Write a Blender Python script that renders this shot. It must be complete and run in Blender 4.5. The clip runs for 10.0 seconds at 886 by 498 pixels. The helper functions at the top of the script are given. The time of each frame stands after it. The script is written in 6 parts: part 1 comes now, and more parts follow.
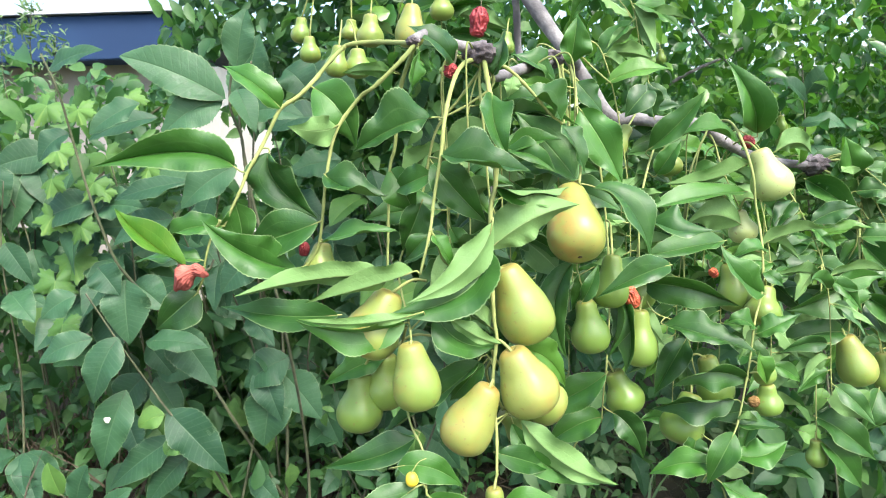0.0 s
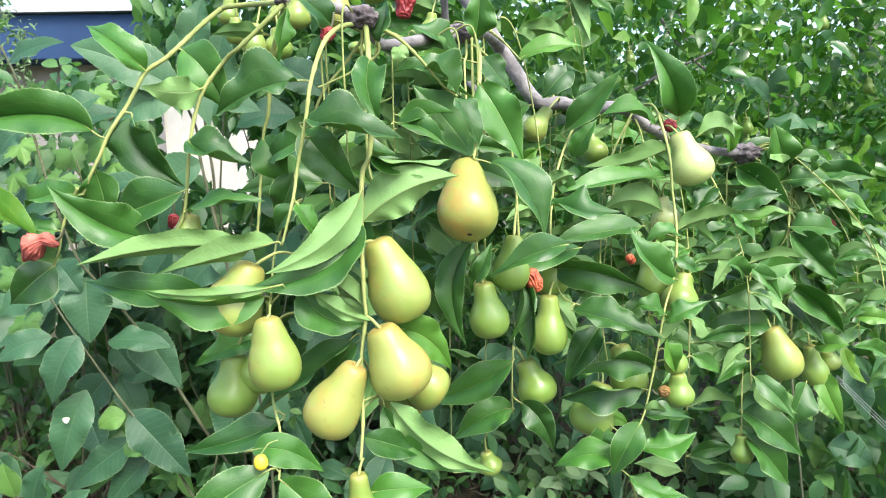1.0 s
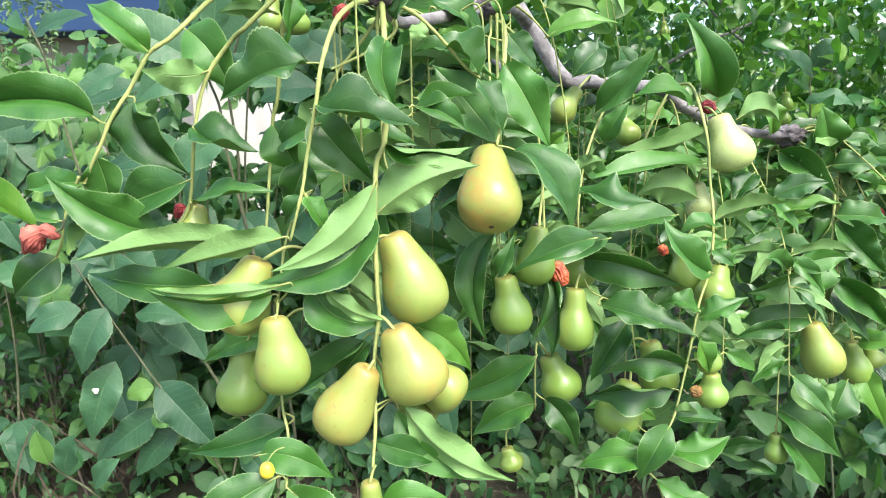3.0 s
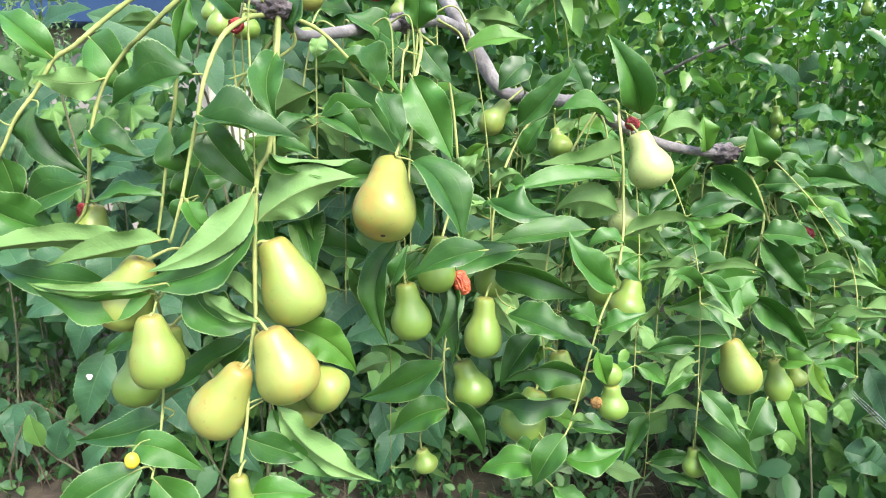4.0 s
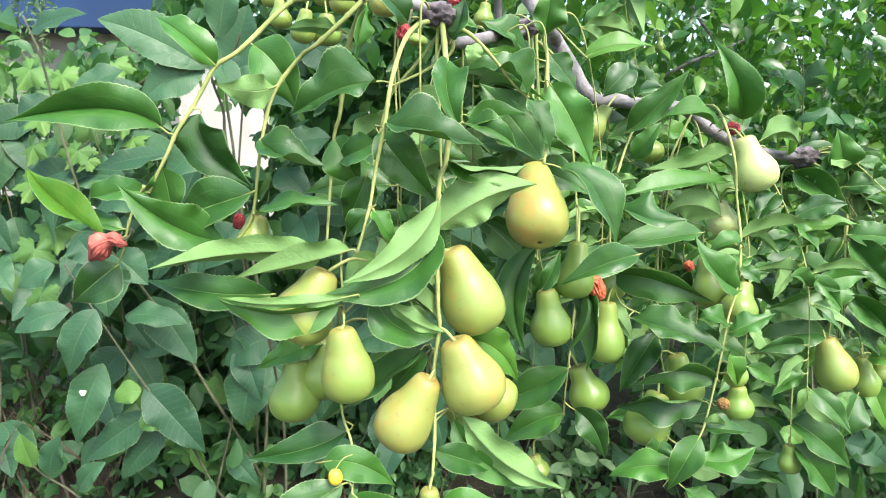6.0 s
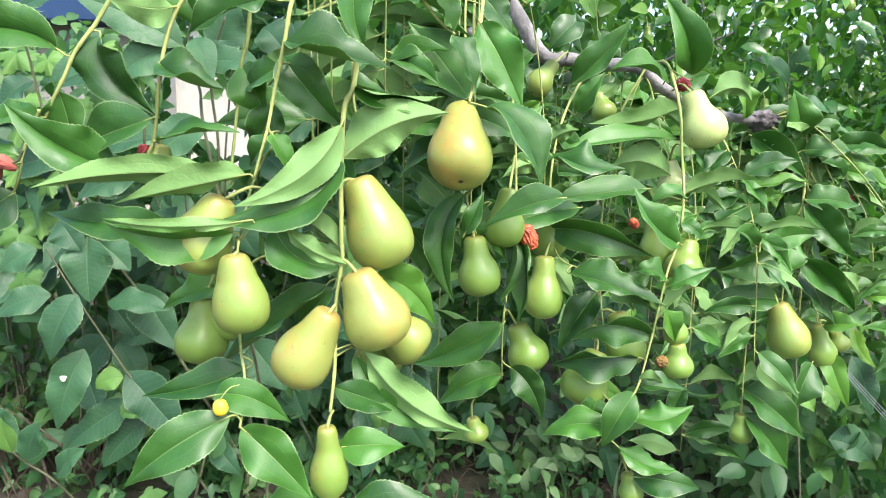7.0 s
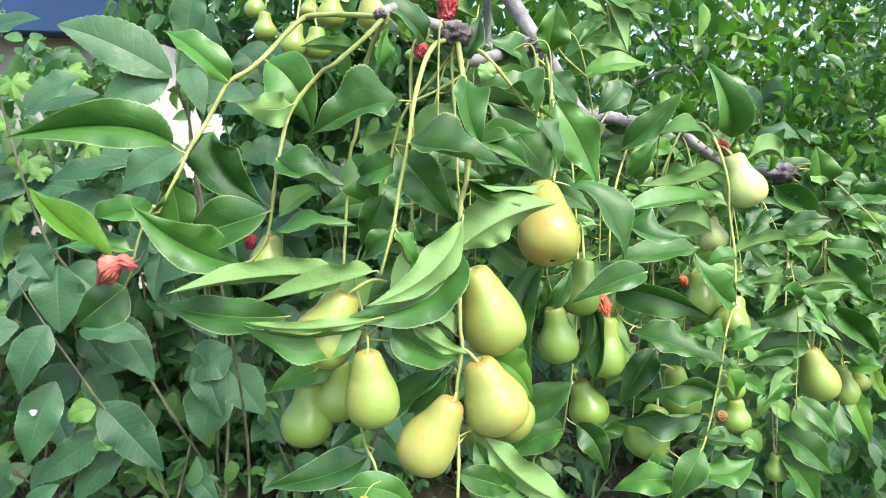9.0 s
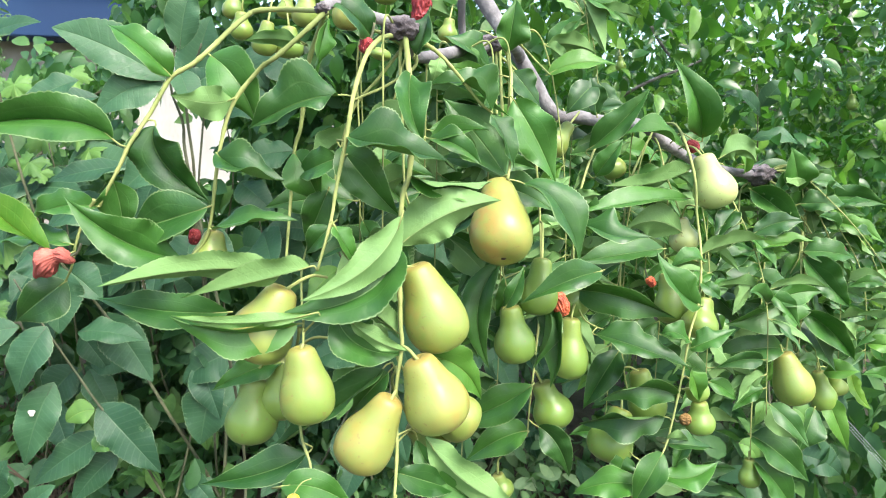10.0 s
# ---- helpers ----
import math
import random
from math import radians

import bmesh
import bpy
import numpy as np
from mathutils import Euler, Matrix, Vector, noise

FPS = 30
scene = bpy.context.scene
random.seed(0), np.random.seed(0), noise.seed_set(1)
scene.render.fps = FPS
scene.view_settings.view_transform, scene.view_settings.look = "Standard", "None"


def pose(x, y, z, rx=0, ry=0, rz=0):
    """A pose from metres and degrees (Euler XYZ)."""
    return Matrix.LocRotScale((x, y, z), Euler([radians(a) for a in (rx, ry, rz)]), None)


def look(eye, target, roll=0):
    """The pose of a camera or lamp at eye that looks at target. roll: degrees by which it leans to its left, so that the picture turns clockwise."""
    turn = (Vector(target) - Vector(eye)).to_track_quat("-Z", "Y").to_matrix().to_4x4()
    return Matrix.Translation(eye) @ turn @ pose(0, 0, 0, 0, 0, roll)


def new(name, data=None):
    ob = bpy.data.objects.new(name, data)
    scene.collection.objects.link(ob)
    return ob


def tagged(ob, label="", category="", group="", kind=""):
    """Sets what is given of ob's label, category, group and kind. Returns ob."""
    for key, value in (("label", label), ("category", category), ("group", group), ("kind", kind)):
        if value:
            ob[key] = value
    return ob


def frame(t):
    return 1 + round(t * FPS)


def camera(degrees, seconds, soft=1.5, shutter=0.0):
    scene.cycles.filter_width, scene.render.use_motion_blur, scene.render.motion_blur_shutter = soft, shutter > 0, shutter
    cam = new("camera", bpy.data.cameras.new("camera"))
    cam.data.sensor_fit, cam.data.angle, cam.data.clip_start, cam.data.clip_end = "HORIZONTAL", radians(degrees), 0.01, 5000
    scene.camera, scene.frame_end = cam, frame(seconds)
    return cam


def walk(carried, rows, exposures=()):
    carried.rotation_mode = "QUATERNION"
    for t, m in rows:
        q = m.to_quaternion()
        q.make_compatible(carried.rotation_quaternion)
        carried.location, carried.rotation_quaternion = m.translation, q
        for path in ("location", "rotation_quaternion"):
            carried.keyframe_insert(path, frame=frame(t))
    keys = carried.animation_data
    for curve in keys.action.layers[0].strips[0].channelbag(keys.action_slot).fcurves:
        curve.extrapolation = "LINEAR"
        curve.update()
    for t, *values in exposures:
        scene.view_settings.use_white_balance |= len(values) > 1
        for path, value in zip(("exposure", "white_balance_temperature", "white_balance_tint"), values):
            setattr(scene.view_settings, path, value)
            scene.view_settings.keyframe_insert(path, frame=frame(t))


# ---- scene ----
cam = camera(67.29, 10.0, soft=1.0)
cam.data.dof.use_dof, cam.data.dof.focus_distance, cam.data.dof.aperture_fstop = True, 0.52, 30.0
walk(cam, [
    (0.0, look((-0.0519, -0.4347, 1.4641), (-0.0537, 0.0591, 1.3855), -1.66)),
    (0.5, look((-0.0469, -0.4284, 1.4731), (-0.0282, 0.0660, 1.4012), -1.16)),
    (1.0, look((0.0223, -0.4155, 1.4376), (0.0270, 0.0791, 1.3642), -0.95)),
    (1.5, look((0.0425, -0.4151, 1.4443), (0.0336, 0.0790, 1.3683), -0.45)),
    (2.0, look((0.0125, -0.3945, 1.4432), (-0.0044, 0.0982, 1.3610), -1.40)),
    (2.2, look((0.0150, -0.3922, 1.4439), (0.0055, 0.0996, 1.3565), -1.20)),
    (3.3, look((0.0432, -0.3864, 1.4469), (0.0231, 0.1043, 1.3535), -0.53)),
    (3.5, look((0.0658, -0.3909, 1.4446), (0.0401, 0.0999, 1.3527), -0.49)),
    (4.0, look((0.1105, -0.3972, 1.4552), (0.0825, 0.0932, 1.3617), 1.03)),
    (4.5, look((0.0574, -0.4025, 1.4592), (0.0318, 0.0883, 1.3674), -0.20)),
    (5.0, look((0.0188, -0.3981, 1.4600), (0.0070, 0.0939, 1.3717), -0.19)),
    (5.5, look((0.0058, -0.3981, 1.4594), (-0.0030, 0.0941, 1.3721), 0.41)),
    (5.7, look((-0.0205, -0.4012, 1.4663), (-0.0211, 0.0906, 1.3760), 0.61)),
    (6.8, look((0.0135, -0.3903, 1.4002), (0.0149, 0.1024, 1.3154), 0.75)),
    (7.0, look((0.0361, -0.3899, 1.4119), (0.0347, 0.1024, 1.3244), 1.38)),
    (7.5, look((-0.0170, -0.3986, 1.4560), (-0.0076, 0.0920, 1.3599), 1.09)),
    (8.0, look((-0.1094, -0.3908, 1.4562), (-0.0911, 0.0981, 1.3530), -0.03)),
    (8.5, look((-0.0928, -0.3981, 1.4562), (-0.0587, 0.0933, 1.3705), 0.58)),
    (9.0, look((-0.0591, -0.3940, 1.4599), (-0.0244, 0.0979, 1.3775), 1.05)),
    (9.5, look((-0.0432, -0.3899, 1.4577), (-0.0123, 0.0994, 1.3597), 1.09)),
    (10.0, look((-0.0189, -0.3931, 1.4545), (0.0081, 0.1000, 1.3762), 1.27)),
])

# ---- light ----
world = bpy.data.worlds.new("world")
scene.world = world
world.use_nodes = True
wn, wl = world.node_tree.nodes, world.node_tree.links
sky = wn.new("ShaderNodeTexSky")
sky.sky_type, sky.sun_disc = "NISHITA", False
sky.sun_elevation, sky.sun_rotation = radians(53), radians(146.6)
sky.air_density, sky.dust_density, sky.ozone_density = 1.0, 3.0, 1.0
wn["Background"].inputs[1].default_value = 0.15
wl.new(sky.outputs[0], wn["Background"].inputs[0])
sun = new("sun", bpy.data.lights.new("sun", "SUN"))
sun.data.energy, sun.data.angle, sun.data.color = 1.6, radians(25), (1.0, 0.97, 0.92)
sun.matrix_basis = look((3.3, -5.0, 8), (0, 0, 0))
scene.view_settings.exposure = 1.85


# ---- materials ----
def shader(name, rough=0.5, metal=0.0):
    m = bpy.data.materials.new(name)
    m.use_nodes = True
    n, l = m.node_tree.nodes, m.node_tree.links
    b = n["Principled BSDF"]
    b.inputs["Roughness"].default_value, b.inputs["Metallic"].default_value = rough, metal
    return m, n, l, b


def value_noise(n, l, scale, detail=3.0, coords="Object"):
    c, t = n.new("ShaderNodeTexCoord"), n.new("ShaderNodeTexNoise")
    t.inputs["Scale"].default_value, t.inputs["Detail"].default_value = scale, detail
    l.new(c.outputs[coords], t.inputs["Vector"])
    return t.outputs["Fac"]


def ramp(n, l, fac, *stops):
    r = n.new("ShaderNodeValToRGB")
    e = r.color_ramp.elements
    while len(e) < len(stops):
        e.new(0.5)
    for s, (p, c) in zip(e, stops):
        s.position, s.color = p, (*c, 1)
    l.new(fac, r.inputs[0])
    return r.outputs[0]


def mix(n, l, fac, a, b, kind="MIX"):
    x = n.new("ShaderNodeMix")
    x.data_type, x.blend_type = "RGBA", kind
    for s, v in ((x.inputs[0], fac), (x.inputs[6], a), (x.inputs[7], b)):
        if isinstance(v, bpy.types.NodeSocket):
            l.new(v, s)
        else:
            s.default_value = v if isinstance(v, float) else (*v, 1)
    return x.outputs[2]


def maths(n, l, op, a, b=0.0, c=0.0):
    x = n.new("ShaderNodeMath")
    x.operation = op
    for s, v in zip(x.inputs, (a, b, c)):
        if isinstance(v, bpy.types.NodeSocket):
            l.new(v, s)
        else:
            s.default_value = v
    return x.outputs[0]


def span(n, l, v, a, b, lo=0.0, hi=1.0):
    x = n.new("ShaderNodeMapRange")
    x.interpolation_type = "SMOOTHSTEP"
    l.new(v, x.inputs[0])
    for s, k in zip(list(x.inputs)[1:5], (a, b, lo, hi)):
        s.default_value = k
    return x.outputs[0]


def relief(n, l, b, height, strength, distance):
    x = n.new("ShaderNodeBump")
    x.inputs["Strength"].default_value, x.inputs["Distance"].default_value = strength, distance
    l.new(height, x.inputs["Height"])
    l.new(x.outputs[0], b.inputs["Normal"])


def see_through(m, n, l, b, colour, amount):
    """Lets part of the light through a thin sheet."""
    t, x = n.new("ShaderNodeBsdfTranslucent"), n.new("ShaderNodeMixShader")
    if isinstance(colour, bpy.types.NodeSocket):
        l.new(colour, t.inputs[0])
    else:
        t.inputs[0].default_value = (*colour, 1)
    x.inputs[0].default_value = amount
    l.new(b.outputs[0], x.inputs[1])
    l.new(t.outputs[0], x.inputs[2])
    l.new(x.outputs[0], n["Material Output"].inputs[0])


def leaf_material(name, dark, light, vein, rough, thin, veins=0.5, nerves=0.06, coat=0.0, rim=0.5):
    """A leaf with a midrib and two side veins, read from the leaf's own (along, across) attribute."""
    m, n, l, b = shader(name, rough)
    b.inputs["Specular IOR Level"].default_value = 0.5
    b.inputs["Coat Weight"].default_value, b.inputs["Coat Roughness"].default_value = coat, 0.46
    at, sep, info = n.new("ShaderNodeAttribute"), n.new("ShaderNodeSeparateXYZ"), n.new("ShaderNodeObjectInfo")
    at.attribute_name = "blade"
    l.new(at.outputs["Vector"], sep.inputs[0])
    along, across = sep.outputs[0], maths(n, l, "ABSOLUTE", sep.outputs[1])
    mottle = value_noise(n, l, 90, 4)
    tone = maths(n, l, "ADD", maths(n, l, "MULTIPLY", mottle, 0.55), maths(n, l, "MULTIPLY", info.outputs["Random"], 0.6))
    base = ramp(n, l, tone, (0.24, dark), (0.82, light))
    rib = span(n, l, across, 0.014, 0.045, 0.9, 0.0)
    side = maths(n, l, "ABSOLUTE", maths(n, l, "SUBTRACT", across, span(n, l, along, -0.05, 0.45, 0.02, 0.52)))
    side = maths(n, l, "MULTIPLY", span(n, l, side, 0.01, 0.035, 1.0, 0.0), span(n, l, along, 0.6, 0.9, 0.1, 0.0))
    # fine side nerves that leave the midrib at an angle
    wave = maths(n, l, "SINE", maths(n, l, "MULTIPLY", maths(n, l, "SUBTRACT", along, maths(n, l, "MULTIPLY", across, 0.12)), 75.0))
    nerve = maths(n, l, "MULTIPLY", span(n, l, wave, 0.7, 1.0), nerves)
    lines = maths(n, l, "MAXIMUM", maths(n, l, "MAXIMUM", rib, side), nerve)
    # pale leaf margin, lightened further for the light that edges catch
    edge = span(n, l, across, 0.95, 0.99, 0.0, rim)
    colour = mix(n, l, maths(n, l, "MULTIPLY", lines, veins), base, vein)
    colour = mix(n, l, edge, colour, tuple(0.45 * x + 0.55 * y for x, y in zip(vein, (0.42, 0.54, 0.26))))
    l.new(colour, b.inputs["Base Color"])
    l.new(span(n, l, mottle, 0.3, 0.7, rough - 0.06, rough + 0.16), b.inputs["Roughness"])
    fine = value_noise(n, l, 420, 2)
    pucker = maths(n, l, "MULTIPLY", value_noise(n, l, 75, 1), 1.5)
    h = maths(n, l, "ADD", maths(n, l, "ADD", pucker, maths(n, l, "MULTIPLY", lines, -0.7)), maths(n, l, "ADD", maths(n, l, "MULTIPLY", mottle, 0.6), maths(n, l, "MULTIPLY", fine, 0.25)))
    relief(n, l, b, h, 0.6, 0.0014)
    see_through(m, n, l, b, mix(n, l, 0.5, colour, (0.18, 0.55, 0.03)), thin)
    return m


leaf_top = leaf_material("leaf_top", (0.012, 0.068, 0.006), (0.048, 0.17, 0.016), (0.22, 0.37, 0.12), 0.48, 0.22, 0.75, nerves=0.03, coat=0.3, rim=0.65)
leaf_under = leaf_material("leaf_under", (0.125, 0.26, 0.072), (0.18, 0.335, 0.1), (0.36, 0.5, 0.2), 0.6, 0.2, 0.6, rim=0.3)
young_top = leaf_material("young_leaf_top", (0.07, 0.2, 0.022), (0.1, 0.25, 0.03), (0.3, 0.42, 0.1), 0.42, 0.3)
yellow_top = leaf_material("yellowing_leaf_top", (0.06, 0.19, 0.018), (0.19, 0.33, 0.03), (0.45, 0.55, 0.1), 0.4, 0.3)
broad_top = leaf_material("broad_leaf_top", (0.022, 0.082, 0.036), (0.05, 0.142, 0.058), (0.13, 0.24, 0.11), 0.5, 0.25, 0.6, 0.3)
broad_under = leaf_material("broad_leaf_under", (0.1, 0.2, 0.09), (0.14, 0.26, 0.11), (0.22, 0.34, 0.16), 0.65, 0.22)
vine_top = leaf_material("vine_leaf_top", (0.06, 0.165, 0.035), (0.12, 0.26, 0.05), (0.25, 0.4, 0.09), 0.55, 0.3)


def scatter_material(name, dark, mid, light, rough, thin):
    """Crowded small leaves; each island has its own green."""
    m, n, l, b = shader(name, rough)
    g = n.new("ShaderNodeNewGeometry")
    colour = ramp(n, l, g.outputs["Random Per Island"], (0.0, dark), (0.55, mid), (1.0, light))
    colour = mix(n, l, span(n, l, value_noise(n, l, 60, 3), 0.35, 0.65, 0.0, 0.3), colour, dark)
    l.new(colour, b.inputs["Base Color"])
    relief(n, l, b, value_noise(n, l, 120, 2), 0.25, 0.002)
    see_through(m, n, l, b, mix(n, l, 0.5, colour, (0.16, 0.48, 0.03)), thin)
    return m


crown_green = scatter_material("crown_leaves", (0.012, 0.062, 0.011), (0.038, 0.14, 0.022), (0.19, 0.37, 0.05), 0.3, 0.33)
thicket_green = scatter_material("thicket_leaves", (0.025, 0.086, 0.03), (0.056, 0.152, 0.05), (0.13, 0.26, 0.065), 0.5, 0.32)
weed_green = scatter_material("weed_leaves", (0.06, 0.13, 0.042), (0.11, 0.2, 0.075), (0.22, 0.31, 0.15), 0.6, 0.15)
straw = scatter_material("dry_straw", (0.04, 0.029, 0.019), (0.08, 0.058, 0.037), (0.18, 0.135, 0.09), 0.8, 0.05)


def bark(name, a, b_, scale, depth):
    m, n, l, b = shader(name, 0.85)
    v = value_noise(n, l, scale, 6)
    big = value_noise(n, l, scale * 0.15, 3)
    col = mix(n, l, span(n, l, big, 0.35, 0.65), ramp(n, l, v, (0.25, a), (0.75, b_)), tuple(0.7 * x for x in a))
    l.new(col, b.inputs["Base Color"])
    relief(n, l, b, v, 0.8, depth)
    return m


grey_bark = bark("grey_bark", (0.165, 0.155, 0.155), (0.34, 0.325, 0.315), 260, 0.0012)
knob_bark = bark("knobbly_bark", (0.09, 0.075, 0.08), (0.3, 0.27, 0.27), 340, 0.0025)
green_twig = bark("green_twig", (0.26, 0.32, 0.09), (0.4, 0.42, 0.15), 160, 0.0002)
brown_stem = bark("brown_stem", (0.085, 0.1, 0.05), (0.18, 0.185, 0.1), 60, 0.001)


def fruit_material(name, green, ripe, russet):
    m, n, l, b = shader(name, 0.4)
    b.inputs["Specular IOR Level"].default_value = 0.5
    at, sep, info = n.new("ShaderNodeAttribute"), n.new("ShaderNodeSeparateXYZ"), n.new("ShaderNodeObjectInfo")
    at.attribute_name = "skin"
    l.new(at.outputs["Vector"], sep.inputs[0])
    along, blush = sep.outputs[0], sep.outputs[1]
    cloud, speck = value_noise(n, l, 45, 3), value_noise(n, l, 700, 2)
    ripeness = maths(n, l, "ADD", maths(n, l, "MULTIPLY", blush, 0.9), maths(n, l, "ADD", maths(n, l, "MULTIPLY", info.outputs["Random"], 0.25), maths(n, l, "MULTIPLY", value_noise(n, l, 22, 2), 0.7)))
    body = mix(n, l, span(n, l, ripeness, 0.42, 1.1), green, ripe)
    tan = maths(n, l, "MULTIPLY", maths(n, l, "MULTIPLY", span(n, l, along, 0.34, 0.02), span(n, l, value_noise(n, l, 80, 6), 0.35, 0.65, 0.3, 1.0)), maths(n, l, "ADD", maths(n, l, "MULTIPLY", blush, 0.9), 0.12))
    speckle = maths(n, l, "MULTIPLY", span(n, l, speck, 0.58, 0.7), maths(n, l, "MULTIPLY", blush, 0.4))
    flush = maths(n, l, "MULTIPLY", maths(n, l, "MULTIPLY", span(n, l, value_noise(n, l, 130, 7), 0.36, 0.64, 0.15, 1.0), span(n, l, sep.outputs[2], 0.25, 0.9)), blush)
    warm = maths(n, l, "MULTIPLY", maths(n, l, "MULTIPLY", span(n, l, value_noise(n, l, 30, 3), 0.42, 0.66), span(n, l, along, 0.3, 0.95)), maths(n, l, "ADD", maths(n, l, "MULTIPLY", blush, 0.3), 0.08))
    body = mix(n, l, warm, body, (0.4, 0.28, 0.055))
    body = mix(n, l, maths(n, l, "MAXIMUM", maths(n, l, "MAXIMUM", tan, flush), speckle), body, russet)
    body = mix(n, l, span(n, l, value_noise(n, l, 38, 3), 0.45, 0.7, 0.0, 0.4), body, green)
    dots = maths(n, l, "MULTIPLY", span(n, l, value_noise(n, l, 330, 1), 0.68, 0.74), 0.55)
    body = mix(n, l, dots, body, (0.2, 0.16, 0.05))
    collar = maths(n, l, "MULTIPLY", span(n, l, along, 0.045, 0.01), 0.4)
    body = mix(n, l, collar, body, (0.26, 0.17, 0.06))
    l.new(body, b.inputs["Base Color"])
    b.inputs["Subsurface Weight"].default_value = 0.16
    b.inputs["Subsurface Radius"].default_value = (0.01, 0.008, 0.002)
    l.new(span(n, l, cloud, 0.3, 0.7, 0.34, 0.44), b.inputs["Roughness"])
    relief(n, l, b, maths(n, l, "ADD", cloud, maths(n, l, "MULTIPLY", speck, 0.08)), 0.25, 0.0012)
    return m


# Lighter copy of the fruit skin, with strong sunlight put into its colour.
sunlit_skin = fruit_material("sunlit_fruit_skin", (0.36, 0.44, 0.16), (0.5, 0.52, 0.23), (0.4, 0.26, 0.1))
fruit_skin = fruit_material("fruit_skin", (0.15, 0.258, 0.046), (0.25, 0.3, 0.072), (0.38, 0.23, 0.06))
yellow_skin = fruit_material("yellow_fruit_skin", (0.75, 0.55, 0.03), (0.8, 0.6, 0.04), (0.6, 0.35, 0.05))
dry_skin, n_, l_, b_ = shader("dried_red_skin", 0.55)
l_.new(ramp(n_, l_, value_noise(n_, l_, 180, 4), (0.3, (0.24, 0.03, 0.015)), (0.7, (0.6, 0.14, 0.05))), b_.inputs["Base Color"])
relief(n_, l_, b_, value_noise(n_, l_, 260, 3), 0.8, 0.002)
dusty_skin = bark("dusty_red_skin", (0.36, 0.08, 0.06), (0.62, 0.23, 0.16), 170, 0.002)
crimson_skin, n_, l_, b_ = shader("crimson_skin", 0.5)
l_.new(ramp(n_, l_, value_noise(n_, l_, 120, 4), (0.3, (0.14, 0.008, 0.014)), (0.7, (0.36, 0.04, 0.04))), b_.inputs["Base Color"])
relief(n_, l_, b_, value_noise(n_, l_, 260, 3), 0.6, 0.0015)
brown_skin = bark("dried_brown_skin", (0.2, 0.11, 0.03), (0.45, 0.28, 0.09), 300, 0.001)
dark_eye = bark("blossom_end", (0.05, 0.035, 0.02), (0.12, 0.08, 0.04), 400, 0.0006)

soil, n_, l_, b_ = shader("soil", 0.95)
clod = value_noise(n_, l_, 9, 8)
l_.new(mix(n_, l_, span(n_, l_, value_noise(n_, l_, 1.3, 4), 0.4, 0.62), ramp(n_, l_, clod, (0.3, (0.03, 0.024, 0.017)), (0.7, (0.1, 0.076, 0.054))), (0.04, 0.042, 0.022)), b_.inputs["Base Color"])
relief(n_, l_, b_, clod, 1.0, 0.03)


def plaster(name, a, c, scale):
    m, n, l, b = shader(name, 0.9)
    v = value_noise(n, l, scale, 6)
    l.new(mix(n, l, span(n, l, value_noise(n, l, scale * 0.1, 4), 0.3, 0.7), ramp(n, l, v, (0.3, a), (0.7, c)), tuple(0.8 * x for x in a)), b.inputs["Base Color"])
    relief(n, l, b, v, 0.5, 0.01)
    return m


cream_wall = plaster("cream_plaster", (0.72, 0.66, 0.55), (0.84, 0.79, 0.68), 12)
stone_face = plaster("grey_stone", (0.36, 0.335, 0.3), (0.56, 0.52, 0.46), 9)
blue_metal = plaster("blue_painted_metal", (0.014, 0.046, 0.125), (0.022, 0.07, 0.165), 3)
roof_sheet = plaster("pale_roof_sheet", (0.5, 0.52, 0.55), (0.65, 0.66, 0.68), 5)
wire_grey = plaster("grey_wire", (0.35, 0.35, 0.38), (0.5, 0.5, 0.53), 30)


# ---- building helpers ----
placed = {}


def thing(name, at, label, category, group="", kind=""):
    ob = new(name)
    ob.location, placed[ob.name] = at, Vector(at)
    ob.empty_display_size = 0.05
    return tagged(ob, label, category, group, kind)


def part(name, verts, faces, mats, parent=None, at=(0, 0, 0), label="", slots=None, attribute=None, smooth=True, kind=""):
    """One mesh object under a thing or a part. verts are world points; at becomes its origin."""
    at = Vector(at)
    v = np.asarray(verts, dtype=float) - np.array(at)
    me = bpy.data.meshes.new(name)
    me.from_pydata(v.tolist() if len(v) < 5000 else v, [], faces)
    for m in mats:
        me.materials.append(m)
    if slots is not None:
        me.polygons.foreach_set("material_index", np.asarray(slots, dtype=np.int32))
    if attribute is not None:
        key, values = attribute
        a = me.attributes.new(key, "FLOAT_VECTOR", "POINT")
        a.data.foreach_set("vector", np.asarray(values, dtype=np.float32).ravel())
    if smooth:
        me.polygons.foreach_set("use_smooth", np.ones(len(me.polygons), dtype=bool))
    me.update()
    ob = new(name, me)
    placed[ob.name] = at
    if parent:
        ob.parent, ob.location = parent, at - placed[parent.name]
    else:
        ob.location = at
    return tagged(ob, label, "", "", kind)


def smooth_line(points, n):
    """n points on a Catmull-Rom curve through the given ones, evenly by parameter."""
    p = np.array(points, float)
    p = np.vstack([2 * p[0] - p[1], p, 2 * p[-1] - p[-2]])
    out = []
    for u in np.linspace(0, len(p) - 3 - 1e-9, n):
        i = int(u)
        f, a, b, c, d = u - i, p[i], p[i + 1], p[i + 2], p[i + 3]
        out.append(0.5 * (2 * b + (c - a) * f + (2 * a - 5 * b + 4 * c - d) * f * f + (3 * b - a - 3 * c + d) * f**3))
    return np.array(out)


